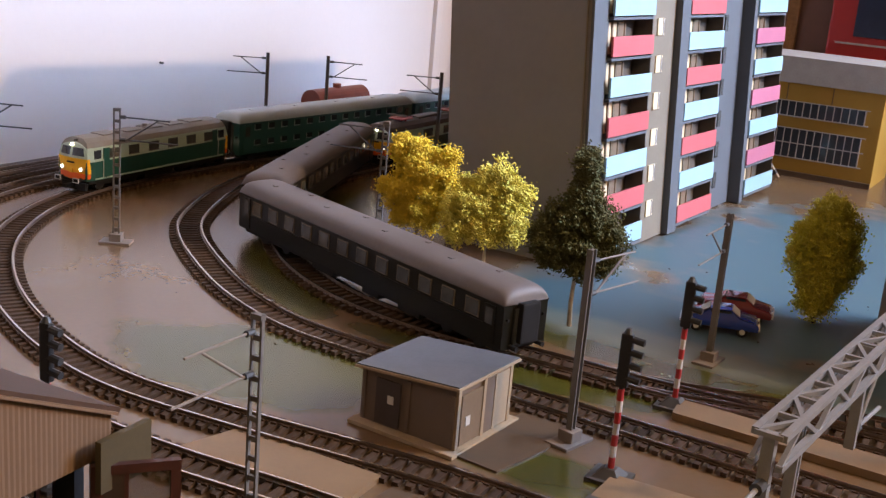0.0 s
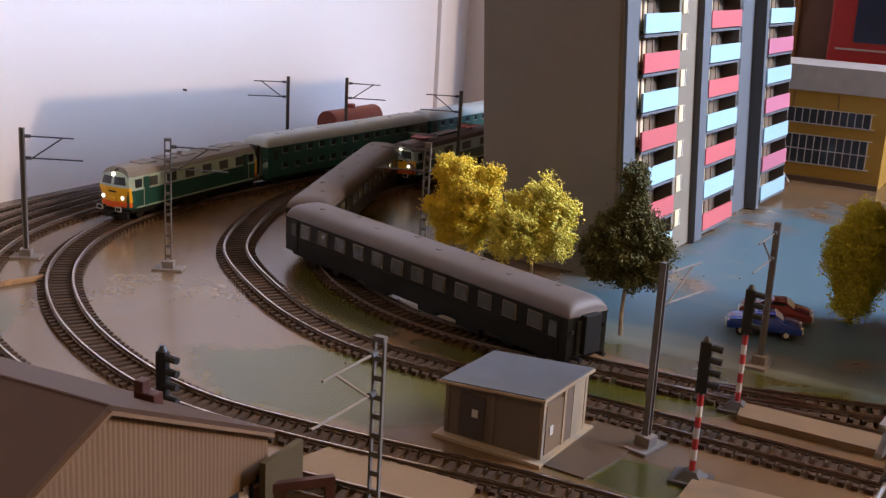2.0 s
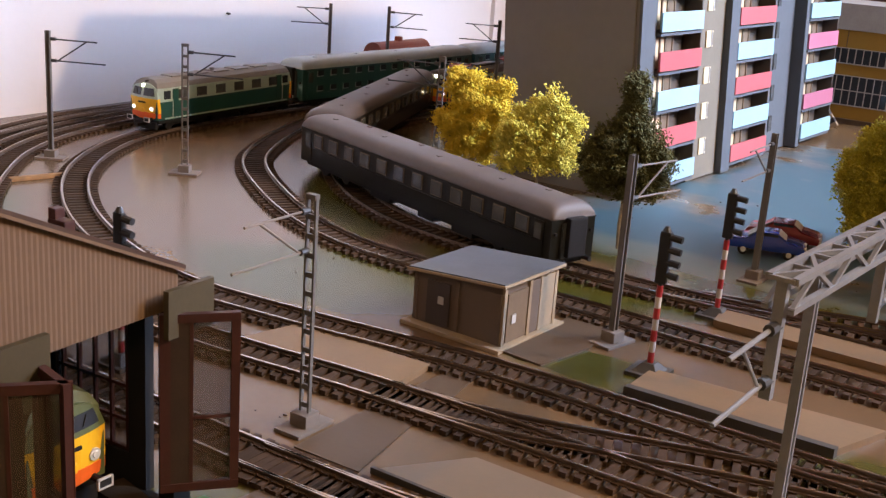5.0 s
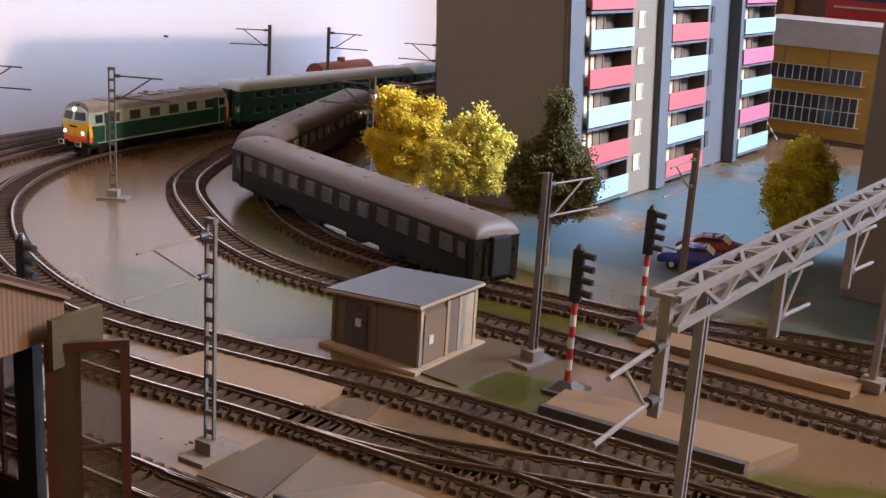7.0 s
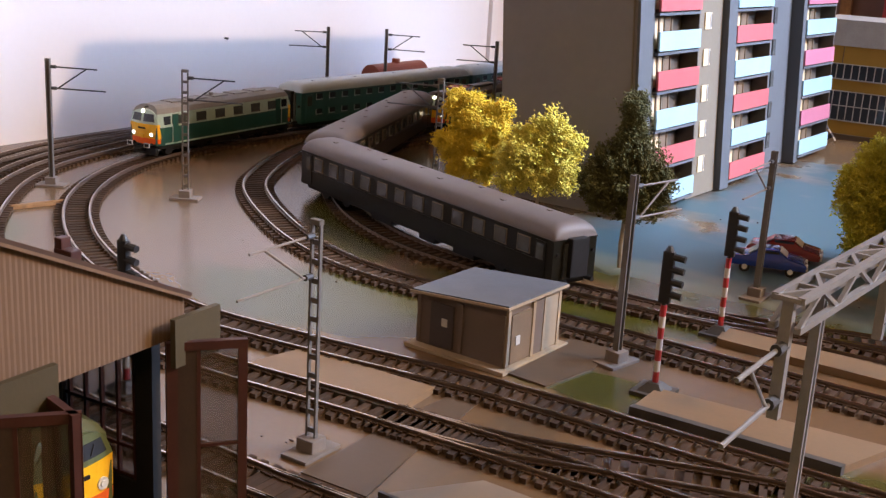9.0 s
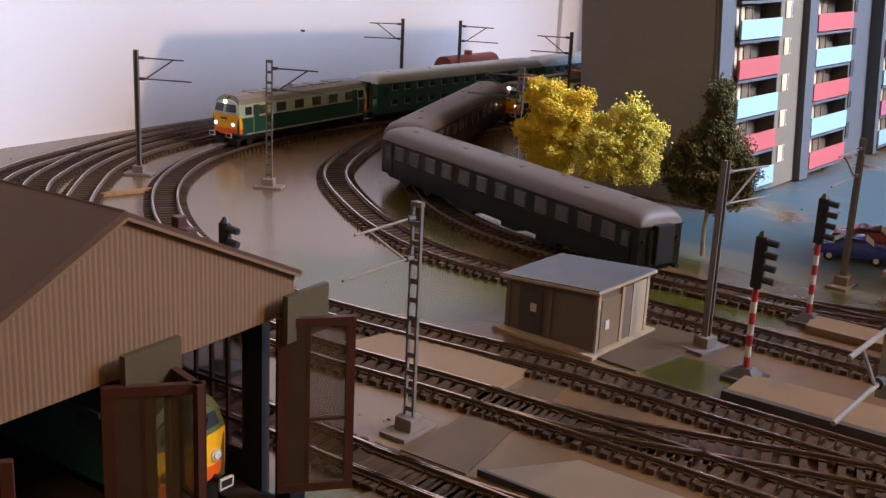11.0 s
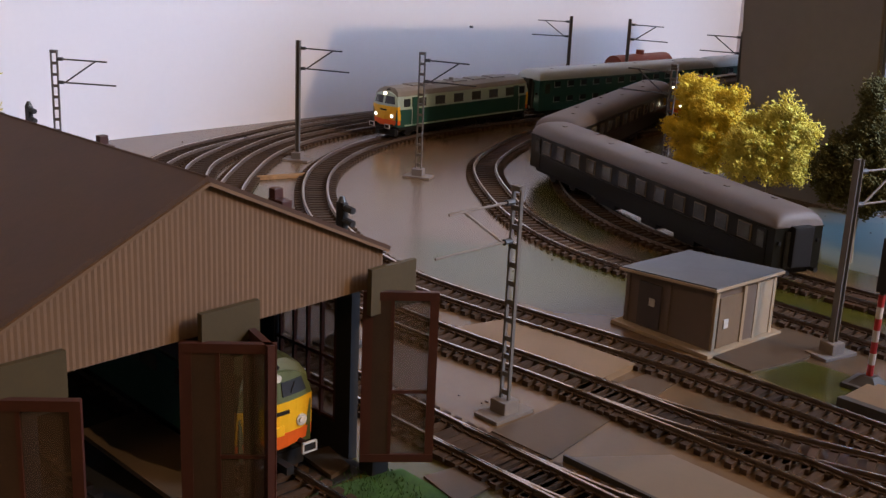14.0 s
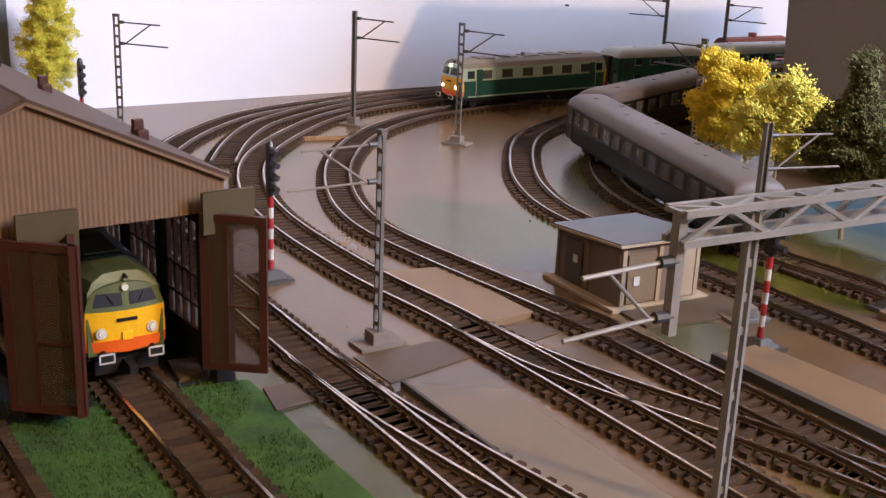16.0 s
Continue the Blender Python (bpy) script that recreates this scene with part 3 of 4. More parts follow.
def tree(x, y, label, trunk, leaf, puffs, wide=1.0, dense=4.2, size=0.0020, seed=1, thick=0.0016, crown_base=0.03, roots=True):
    rng = random.Random(seed)
    puffs = [(px * wide, py * wide, pz, r * (0.5 + 0.5 * wide), n) for px, py, pz, r, n in puffs]
    t = thing("tree", pose(x, y, 0), label, "tree", "model trees")
    bm = bmesh.new()
    top = max(p[2] for p in puffs)
    last = Vector((0, 0, 0))
    steps = 6
    for i in range(steps):
        nxt = Vector((rng.uniform(-1, 1) * 0.0012, rng.uniform(-1, 1) * 0.0012, top * 0.85 * (i + 1) / steps))
        rod(last, nxt, thick * (1 - 0.12 * i), bm, 8, thick * (1 - 0.12 * (i + 1)))
        last = nxt
    for px, py, pz, r, n in puffs:
        rod((0, 0, max(crown_base * 0.8, pz - r * 1.2)), (px, py, pz), thick * 0.45, bm, 6, thick * 0.2)
    part("trunk", bm, trunk, t)
    me = crown(puffs, size, rng, dense)
    me.materials.append(leaf)
    ob = new("crown", me)
    ob.parent = t
    if roots:
        bm = bmesh.new()
        for _ in range(18):
            a, r = rng.uniform(0, 6.28), rng.uniform(0.001, 0.008)
            bmesh.ops.create_icosphere(bm, subdivisions=1, radius=rng.uniform(0.001, 0.002), matrix=Matrix.Translation((r * math.cos(a), r * math.sin(a), 0.0008)))
        part("root_litter", bm, bark_mat, t, "dark brown scatter at the foot")
    return t


tree(-0.518, 0.649, "golden-yellow foam tree with pale birch trunk", trunk_mat, leaf_yellow, [(-0.006, 0.0, 0.078, 0.015, 90), (0.010, 0.004, 0.072, 0.014, 80), (-0.014, -0.004, 0.056, 0.015, 90), (0.004, 0.003, 0.052, 0.018, 110), (0.018, 0.010, 0.054, 0.013, 70), (-0.010, -0.002, 0.044, 0.012, 60), (0.008, 0.002, 0.042, 0.012, 60), (-0.013, -0.006, 0.088, 0.008, 36), (0.014, 0.010, 0.084, 0.007, 30)], seed=3, wide=1.0)
tree(-0.458, 0.647, "lemon-yellow foam tree with pale birch trunk", trunk_mat, leaf_lemon, [(0.004, 0.004, 0.076, 0.015, 90), (-0.010, -0.008, 0.062, 0.016, 90), (0.012, 0.010, 0.058, 0.016, 90), (0.0, 0.0, 0.050, 0.017, 110), (0.014, 0.010, 0.046, 0.012, 60), (-0.014, -0.012, 0.046, 0.013, 70), (0.018, 0.014, 0.070, 0.008, 36)], seed=5, wide=0.92)
tree(-0.378, 0.636, "dark green conical foam tree with pale trunk", trunk_mat, leaf_green, [(0, 0, 0.108, 0.0055, 40), (0.001, 0, 0.100, 0.0065, 46), (-0.001, 0, 0.090, 0.0075, 56), (0.0, 0.001, 0.080, 0.011, 80), (-0.007, -0.005, 0.069, 0.012, 90), (0.008, 0.006, 0.068, 0.012, 90), (-0.014, -0.010, 0.057, 0.011, 90), (0.013, 0.010, 0.056, 0.012, 90), (0, 0, 0.056, 0.016, 110), (-0.011, -0.008, 0.047, 0.010, 60), (0.012, 0.009, 0.045, 0.010, 60), (0.004, 0.002, 0.043, 0.010, 60)], size=0.0019, wide=1.1, seed=7, roots=False)
tree(-0.274, 0.779, "rounded yellow-green model tree with fine foliage", bark_mat, leaf_bush, [(0, 0, 0.076, 0.011, 100), (0.004, 0.003, 0.064, 0.016, 150), (-0.006, -0.004, 0.060, 0.015, 140), (-0.005, -0.002, 0.046, 0.018, 190), (0.007, 0.004, 0.044, 0.017, 170), (0.001, 0.001, 0.030, 0.017, 150), (0.0, 0.0, 0.018, 0.013, 90)], size=0.0021, wide=0.9, seed=9, roots=False)
tree(-0.845, 0.225, "rounded yellow-green model tree with fine foliage", bark_mat, leaf_bush, [(0, 0, 0.098, 0.014, 110), (0.002, 0.002, 0.080, 0.019, 170), (-0.003, -0.002, 0.060, 0.020, 190), (0.003, 0.002, 0.044, 0.017, 130)], size=0.0017, wide=1.15, seed=11, roots=False)


# ---- tower block ----
def tower_block():
    t = thing("tower_block", pose(-0.462, 0.753, 0, 0, -3.9, 5.5), "tall grey panel tower block with red and pale blue balconies", "apartment block")
    floors, pitch = 10, 0.0295
    top, deep, long = floors * pitch + 0.012, 0.100, 0.440
    part("body", box(-deep / 2, long / 2, top / 2, deep, long - 0.002, top), grey_panel, t)
    part("end_wall", box((0.0175 - deep) / 2, -0.001, top / 2 + 0.001, deep + 0.0175, 0.006, top + 0.002), grey_panel, t)
    part("end_wall", box(-deep / 2, long, top / 2 + 0.001, deep, 0.006, top + 0.002), grey_panel, t)
    part("roof", box(-deep / 2, long / 2, top + 0.003, deep + 0.004, long + 0.006, 0.005), grey_panel, t)
    part("drain_pipe", rod((0.0150, -0.0046, 0), (0.0150, -0.0046, top), 0.0008), beige_panel, t)
    part("pier", box(0.0082, 0.0112, top / 2, 0.0186, 0.0180, top), cool_grey_shaded, t)
    # Thin plate added to darken the lit east edge of the end wall.
    part("pier_facing", box(0.0189, 0.0081, top / 2, 0.0024, 0.0242, top + 0.002), cool_grey_shaded, t)
    part("stair_bay", box(0.009, 0.1235, top / 2, 0.018, 0.058, top), beige_panel, t, "beige stair bay with small windows")
    part("pier", box(0.011, 0.161, top / 2, 0.026, 0.018, top), cool_grey_shaded, t)
    part("dark_bay", box(0.005, 0.296, top / 2, 0.012, 0.088, top), cool_grey_shaded, t, "slate-grey recessed stair bay")
    part("pier", box(0.011, 0.342, top / 2, 0.024, 0.010, top), cool_grey_shaded, t)
    for k, (y0, y1, flip) in enumerate(((0.020, 0.094, 0), (0.170, 0.252, 1), (0.346, 0.433, 0))):
        mid, wide = (y0 + y1) / 2, y1 - y0
        # Bay backs and balcony sides carry the recess shade in their colour.
        part("bay_back", box(0.0045, mid, top / 2, 0.007, wide, top), recess_shade, t)
        for f in range(floors):
            z = 0.004 + f * pitch
            cool = (f + flip) % 2 == 0
            part("balcony_slab", box(0.0150, mid, z + 0.001, 0.018, wide, 0.002), cool_grey_shaded, t)
            part("balcony_front", box(0.0240, mid, z + 0.0104, 0.0018, wide, 0.0145), balcony_blue if cool else (balcony_pink if k == 2 else balcony_red), t, "pale blue balcony front" if cool else "red balcony front")
            part("balcony_side", box(0.0150, y1 - 0.0006, z + pitch / 2, 0.017, 0.0014, pitch), recess_shade, t)
            w = part("balcony_window", box(0.0150, y0 + wide * 0.28, z + 0.0160, 0.0016, wide * 0.52, 0.023), curtain_mat, t, "cream curtained balcony window")
            for u, mat in ((0.05, beige_panel), (0.20, hut_door), (0.33, beige_panel), (0.50, hut_door)):
                part("frame", box(0.0163, y0 + wide * u, z + 0.0165, 0.0010, 0.0020, 0.022), mat, w)
            part("pane", box(0.0161, y0 + wide * 0.415, z + 0.0205, 0.0006, wide * 0.11, 0.012), hut_door, w, "brown balcony door")
    for f in range(floors):
        z = 0.027 + f * pitch
        w = part("stair_window", box(0.0184, 0.121, z, 0.0014, 0.013, 0.0135), curtain_mat, t, "small cream stair window")
        part("frame", box(0.0192, 0.1245, z, 0.0008, 0.0014, 0.0135), white_wall, w)
        part("pane", box(0.0192, 0.1275, z, 0.0006, 0.0035, 0.0100), beige_panel, w)
        for y in (0.277, 0.293):
            part("stair_window", box(0.0114, y, z, 0.0014, 0.0075, 0.015), window_lit, t, "narrow grey stair window")
    return t


tower_block()


# ---- engine shed ----
def engine_shed():
    t = thing("engine_shed", pose(-0.281, 0.1635, 0, 0, 0, 11.5), "engine shed with ribbed beige gable, brown roof and open doors", "engine shed")
    half, eave, apex, deep = 0.0735, 0.0842, 0.118, 0.31
    # ribbed gable over the door openings
    bm = bmesh.new()
    ribs = 76
    front, back = [], []
    for i in range(ribs * 2 + 1):
        y = -half + 2 * half * i / (ribs * 2)
        x = 0.0002 if i % 2 else 0.0
        zt = apex - (apex - eave) * abs(y) / half
        front.append((bm.verts.new((x, y, 0.071)), bm.verts.new((x, y, zt))))
        back.append((bm.verts.new((-0.003, y, 0.071)), bm.verts.new((-0.003, y, zt))))
    for i in range(ribs * 2):
        bm.faces.new((front[i][0], front[i + 1][0], front[i + 1][1], front[i][1]))
        bm.faces.new((back[i][1], back[i + 1][1], back[i + 1][0], back[i][0]))
        bm.faces.new((front[i][0], back[i][0], back[i + 1][0], front[i + 1][0]))
        bm.faces.new((front[i][1], front[i + 1][1], back[i + 1][1], back[i][1]))
    part("gable", bm, shed_clad, t, "ribbed beige gable cladding")
    slope = math.degrees(math.atan2(apex - eave, half))
    run = math.hypot(apex - eave, half)
    for s in (-1, 1):
        bm = box(-deep / 2 + 0.0008, 0, 0, deep, run + 0.004, 0.0016)
        r = part("roof_slope", bm, shed_roof, t, "matt brown roof slope")
        r.matrix_basis = pose(0, s * half / 2 * 1.03, (apex + eave) / 2 + 0.0008, -s * slope, 0, 0)
        bg = bar((0.0014, 0, apex + 0.0002), (0.0014, s * (half + 0.001), eave - 0.0004), 0.0012, 0.0010)
        part("bargeboard", bg, shed_clad, t)
    # side walls with windows
    part("side_wall", box(-deep / 2, -half + 0.002, 0.0405, deep - 0.004, 0.003, 0.081), material("shed_side_pale", (0.52, 0.50, 0.50), rough=0.7), t, "pale grey-white side wall")
    for i in range(7):
        x = -0.015 - i * 0.044
        part("post", box(x, half - 0.002, 0.040, 0.008, 0.004, 0.080), shed_dark_shaded, t)
        if i < 6:
            xm = x - 0.022
            part("sill_wall", box(xm, half - 0.002, 0.006, 0.036, 0.003, 0.012), shed_dark_shaded, t)
            part("lintel", box(xm, half - 0.002, 0.071, 0.036, 0.003, 0.018), shed_dark_shaded, t)
            w = part("window", box(xm, half - 0.002, 0.037, 0.036, 0.0006, 0.050), door_glass, t, "glazed side window with russet bars")
            for k in range(5):
                part("glazing_bar", box(xm - 0.016 + k * 0.008, half - 0.002, 0.037, 0.0011, 0.0016, 0.050), shed_frame, w)
            for z in (0.013, 0.024, 0.037, 0.061):
                part("glazing_bar", box(xm, half - 0.002, z, 0.036, 0.0014, 0.0011), shed_frame, w)
    for i in range(5):
        x = -0.030 - i * 0.055
        w = part("window", box(x, -half + 0.0002, 0.046, 0.030, 0.0012, 0.032), shed_frame, t, "russet-barred side window")
        for k in range(3):
            part("pane", box(x - 0.009 + k * 0.009, -half - 0.0006, 0.046, 0.0070, 0.0008, 0.028), window_lit, w)
    # Inner faces in near-black colour that stands in for the shed's inside shade.
    part("back_wall", box(-deep + 0.002, 0, 0.041, 0.003, half * 2 - 0.006, 0.082), shed_dark_shaded, t)
    part("floor_plate", box(-deep / 2, 0, 0.0003, deep, half * 2 - 0.006, 0.0006), shed_dark_shaded, t)
    part("roof_truss", box(-0.06, 0, 0.074, 0.004, half * 2 - 0.01, 0.005), shed_dark_shaded, t)
    part("roof_truss", box(-0.16, 0, 0.074, 0.004, half * 2 - 0.01, 0.005), shed_dark_shaded, t)
    # posts with olive plates
    for y in (-0.063, 0.002, 0.071):
        part("door_post", box(0.001, y, 0.036, 0.007, 0.008, 0.072), shed_dark_shaded, t)
        part("post_plate", box(0.0065, y + 0.001, 0.0725, 0.0022, 0.0215, 0.0165), olive_plate, t, "olive plate over the door post")

    def leaf(y, turn, name, w=0.0245):
        d = new(name)
        d.parent, d.matrix_basis = t, pose(0.003, y, 0.008, 0, 0, turn)
        d["label"] = "open russet-framed glazed shed door leaf"
        h = 0.064
        part("stile", box(0.0016, 0, h / 2, 0.0036, 0.0022, h), shed_frame, d)
        part("stile", box(w - 0.0014, 0, h / 2, 0.0030, 0.0022, h), shed_frame, d)
        part("rail", box(w / 2, 0, h - 0.0014, w, 0.0024, 0.0030), shed_frame, d)
        part("rail", box(w / 2, 0, 0.0014, w, 0.0024, 0.0030), shed_frame, d)
        part("door_panel", box(w * 0.23, 0, h / 2, w * 0.32, 0.0016, h - 0.004), door_wood, d)
        part("pane", box(w * 0.65, 0, h / 2, w * 0.56, 0.0006, h - 0.006), door_glass, d)
        part("mullion", box(w * 0.39, 0, h / 2, 0.0012, 0.0018, h - 0.006), shed_frame, d)
        part("crossbar", box(w * 0.65, 0, h * 0.42, w * 0.56, 0.0014, 0.0010), shed_frame, d)

    leaf(0.062, 48, "door_leaf", 0.0260)
    leaf(-0.0125, 47, "door_leaf", 0.0285)
    leaf(0.012, -17, "door_leaf", 0.021)
    leaf(-0.0745, 47, "door_leaf", 0.0265)
    for x, y in ((-0.030, 0.052), (-0.137, 0.048), (-0.243, 0.054)):
        z = apex - (apex - eave) * y / half
        v = part("roof_vent", box(x, y, z + 0.002, 0.008, 0.0045, 0.007, bevel=0.0006), shed_frame, t, "russet roof ventilator")
        part("vent_horn", box(x - 0.0022, y, z + 0.0065, 0.0034, 0.004, 0.005, bevel=0.0005), shed_frame, v)
    return t


engine_shed()
# Dark card colour on this board carries the dimness inside the shed.
tagged(link("ramp_board", box(-0.335, 0.166, 0.006, 0.06, 0.026, 0.002, turn=pose(0, 0, 0, 0, 4, 12)), road_mat), "card board lying in the shed, colour darkened for the shade there", "board")


# ---- locomotives ----
def wheelset(x, parent, r=0.0058):
    bm = bmesh.new()
    for s in (-1, 1):
        rod((x, s * 0.0075, 0.0047 + r), (x, s * 0.0100, 0.0047 + r), r, bm, 16)
        rod((x, s * 0.0100, 0.0047 + r), (x, s * 0.0106, 0.0047 + r), r * 0.55, bm, 12)
    rod((x, -0.0075, 0.0047 + r), (x, 0.0075, 0.0047 + r), 0.0012, bm, 8)
    return part("wheelset", bm, coach_under, parent)


def bogie(x, parent, axles, span):
    b = part("bogie", box(x, 0, 0.0115, span + 0.012, 0.024, 0.006, bevel=0.001), coach_under, parent)
    for i in range(axles):
        wheelset(x + span * (i / (axles - 1) - 0.5), b)
    return b


def nose_shape(length, rake):
    def bend(u, y, z):
        x = -length / 2 + length * u
        k = max(0.0, (z - 0.030) / 0.016)
        return (x - math.copysign(rake * k * k, x) if abs(x) > length / 2 - 0.012 else x, y * (0.90 if u in (0.0, 1.0) else 1.0), z)
    return bend


def locomotive(m, label, lower, upper, roof, length, width, height, split, axles, lit, pantographs=False, windows=6, slats=False, cab=None):
    """A bogie engine along local x with a yellow nose at both ends."""
    t = thing("locomotive", m, label, "locomotive")
    w, z0 = width / 2, 0.0145
    shape = nose_shape(length, 0.0035)
    part("underframe", box(0, 0, 0.0135, length - 0.006, width - 0.004, 0.004), coach_under, t)
    part("lower_body", extrude_x([(-w, z0), (w, z0), (w, split), (-w, split)], 0, 0, cuts=24, shape=shape), lower, t)
    sh = height - 0.007
    part("upper_body", extrude_x([(-w + 0.0002, split), (w - 0.0002, split), (w - 0.0012, sh), (-w + 0.0012, sh)], 0, 0, cuts=24, shape=shape), upper, t, "pale upper band")
    arch = [(w - 0.0012, sh), (w - 0.004, sh + 0.004), (w * 0.45, height - 0.0004), (0, height), (-w * 0.45, height - 0.0004), (-w + 0.004, sh + 0.004), (-w + 0.0012, sh)]
    part("roof", extrude_x(arch, 0, 0, cuts=24, shape=shape), roof, t, smooth=False)
    if cab:
        part("roof_panel", extrude_x([(y * 1.012, z + 0.0003) for y, z in arch], -length / 2 + 0.026, length / 2 - 0.026), cab, t, "navy roof between the cabs")
        for e in (-1, 1):
            part("side_panel", box(0, e * (w + 0.0001), (z0 + sh) / 2, length - 0.050, 0.0008, sh - z0), loco_green, t, "dark green engine room side")
    part("skirt_line", box(0, 0, z0 + 0.0012, length - 0.016, width + 0.0006, 0.0012), upper, t)
    mid = split + 0.0028
    for e in (-1, 1):
        x = e * (length / 2 - 0.0012)

        def face(y, z, lift=0.0):
            """The bowed front: fullest at the middle of the nose, raked back above the waist."""
            back = 0.22 * max(0.0, z - mid) + 0.05 * max(0.0, mid - z)
            return x + e * (0.0030 * (1 - (y / w) ** 2) + 0.0006 + lift - back)

        def shell(y_of, z_of, lift, deep=0.0030, nu=8, nv=3):
            """A bowed plate over u, v in 0 to 1, with thickness."""
            bm = bmesh.new()
            grids = []
            for sunk in (0.0, deep):
                grid = []
                for i in range(nu + 1):
                    col = []
                    for j in range(nv + 1):
                        y, z = y_of(i / nu, j / nv), z_of(i / nu, j / nv)
                        col.append(bm.verts.new((face(y, z, lift - sunk), y, z)))
                    grid.append(col)
                grids.append(grid)
            f, g = grids
            for i in range(nu):
                for j in range(nv):
                    bm.faces.new((f[i][j], f[i + 1][j], f[i + 1][j + 1], f[i][j + 1]))
                    bm.faces.new((g[i][j + 1], g[i + 1][j + 1], g[i + 1][j], g[i][j]))
            for i in range(nu):
                bm.faces.new((f[i][0], g[i][0], g[i + 1][0], f[i + 1][0]))
                bm.faces.new((f[i + 1][nv], g[i + 1][nv], g[i][nv], f[i][nv]))
            for j in range(nv):
                bm.faces.new((f[0][j + 1], g[0][j + 1], g[0][j], f[0][j]))
                bm.faces.new((f[nu][j], g[nu][j], g[nu][j + 1], f[nu][j + 1]))
            bmesh.ops.recalc_face_normals(bm, faces=bm.faces)
            return bm

        top_z = sh + 0.0034
        nose = part("nose", shell(lambda u, v: (2 * u - 1) * w * (0.965 - 0.035 * v), lambda u, v: 0.0205 + (mid - 0.0205) * v, 0.0), loco_yellow, t, "yellow nose panel")
        front = part("cab_front", shell(lambda u, v: (2 * u - 1) * w * (0.93 - 0.10 * v - 0.16 * v * v), lambda u, v: mid + (top_z - mid) * v * (1 - 0.22 * v * (2 * u - 1) ** 2), 0.0), upper, t, "cab front round the windscreens")
        part("buffer_beam", shell(lambda u, v: (2 * u - 1) * w * 0.95, lambda u, v: 0.0152 + 0.0012 * abs(2 * u - 1) + (0.0058 - 0.0020 * abs(2 * u - 1)) * v, 0.0003), loco_orange, t, "orange buffer beam")
        part("coupling_plate", box(face(0, 0.021) + e * 0.0003, 0, 0.0222, 0.0010, 0.0042, 0.0036, bevel=0.0004), loco_yellow, nose)
        for s in (-1, 1):
            hx, hy, hz = face(s * w * 0.60, 0.0240), s * w * 0.60, 0.0240
            ring = part("headlight_rim", rod((hx - e * 0.001, hy, hz), (hx + e * 0.0008, hy, hz), 0.0022, sides=18), lamp_rim, nose, "chrome headlight rim")
            part("headlight", rod((hx, hy, hz), (hx + e * 0.0012, hy, hz), 0.0016, sides=16, r2=0.0011), lamp_on if lit else lamp_off, ring, "round headlight lens")
            bf = part("buffer", rod((x, s * w * 0.58, 0.0155), (x + e * 0.0075, s * w * 0.58, 0.0155), 0.0013, sides=10), coach_under, t)
            for dy, dz, sy, sz in ((0, 0.0017, 0.0062, 0.0006), (0, -0.0017, 0.0062, 0.0006), (0.0028, 0, 0.0006, 0.0040), (-0.0028, 0, 0.0006, 0.0040)):
                part("buffer_rim", box(x + e * 0.0078, s * w * 0.58 + dy, 0.0155 + dz, 0.0009, sy, sz), white_mat, bf, "pale buffer rim")
            part("buffer_plate", box(x + e * 0.0076, s * w * 0.58, 0.0155, 0.0007, 0.0056, 0.0034), coach_under, bf)
            ws = part("windscreen", shell(lambda u, v: s * w * (0.09 + (0.66 - 0.10 * v) * u), lambda u, v: mid + 0.0020 + (sh - 0.0002 - mid - 0.0020) * v, 0.0003, 0.0010, 6, 3), window_dark, front, "dark windscreen pane")
            part("wiper", bar((face(s * w * 0.42, sh - 0.001, 0.0006), s * w * 0.42, sh - 0.0010), (face(s * w * 0.30, mid + 0.003, 0.0006), s * w * 0.30, mid + 0.0030), 0.0003, 0.0003), coach_under, ws)
        lx = face(0, sh + 0.0018)
        part("top_light", rod((lx - e * 0.004, 0, sh + 0.0018), (lx + e * 0.0012, 0, sh + 0.0018), 0.0014, sides=14), lamp_on if lit else lamp_off, t)
        part("horn", rod((lx - e * 0.004, 0.0012, sh + 0.0052), (lx - e * 0.001, 0.0012, sh + 0.0050), 0.0008, sides=8), coach_under, t)
        part("number_bar", box(face(0, 0.0290) + e * 0.0002, 0, 0.0290, 0.0006, 0.0080, 0.0013), coach_under, nose, "dark number bar")
        part("coupler", box(x + e * 0.005, 0, 0.0100, 0.010, 0.003, 0.003), coach_under, t)
        part("plough", box(x - e * 0.001, 0, 0.0090, 0.003, width * 0.75, 0.006), coach_under, t)
    zc, hh = (split + sh) / 2, (sh - split) * 0.62
    for s in (-1, 1):
        for i in range(windows):
            x = -length * 0.34 + length * 0.68 * i / (windows - 1)
            f = part("side_window", box(x, s * (w + (0.0003 if cab else -0.0005)), zc, length * 0.40 / windows, 0.0010, hh, bevel=0.0003), window_lit, t, "grey side window")
            part("frame", box(x, s * (w - 0.0003), zc - hh / 2 - 0.0003, length * 0.42 / windows, 0.0012, 0.0007), coach_roof, f)
        for e in (-1, 1):
            part("cab_window", box(e * (length / 2 - 0.011), s * (w - 0.0005), zc, 0.0075, 0.0010, hh, bevel=0.0003), window_dark, t)
            dd = part("cab_door", box(e * (length / 2 - 0.0205), s * (w - 0.0001), (z0 + sh) / 2, 0.0066, 0.0008, sh - z0 - 0.002), lower, t)
            part("handrail", rod((e * (length / 2 - 0.0162), s * (w + 0.0010), z0 + 0.002), (e * (length / 2 - 0.0162), s * (w + 0.0010), split + 0.002), 0.0003, sides=6), white_mat, dd)
    if slats:
        for i in range(5):
            part("roof_hatch", box(-length * 0.30 + i * length * 0.15, 0, height - 0.0001, length * 0.10, width * 0.42, 0.0016, bevel=0.0004), roof, t)
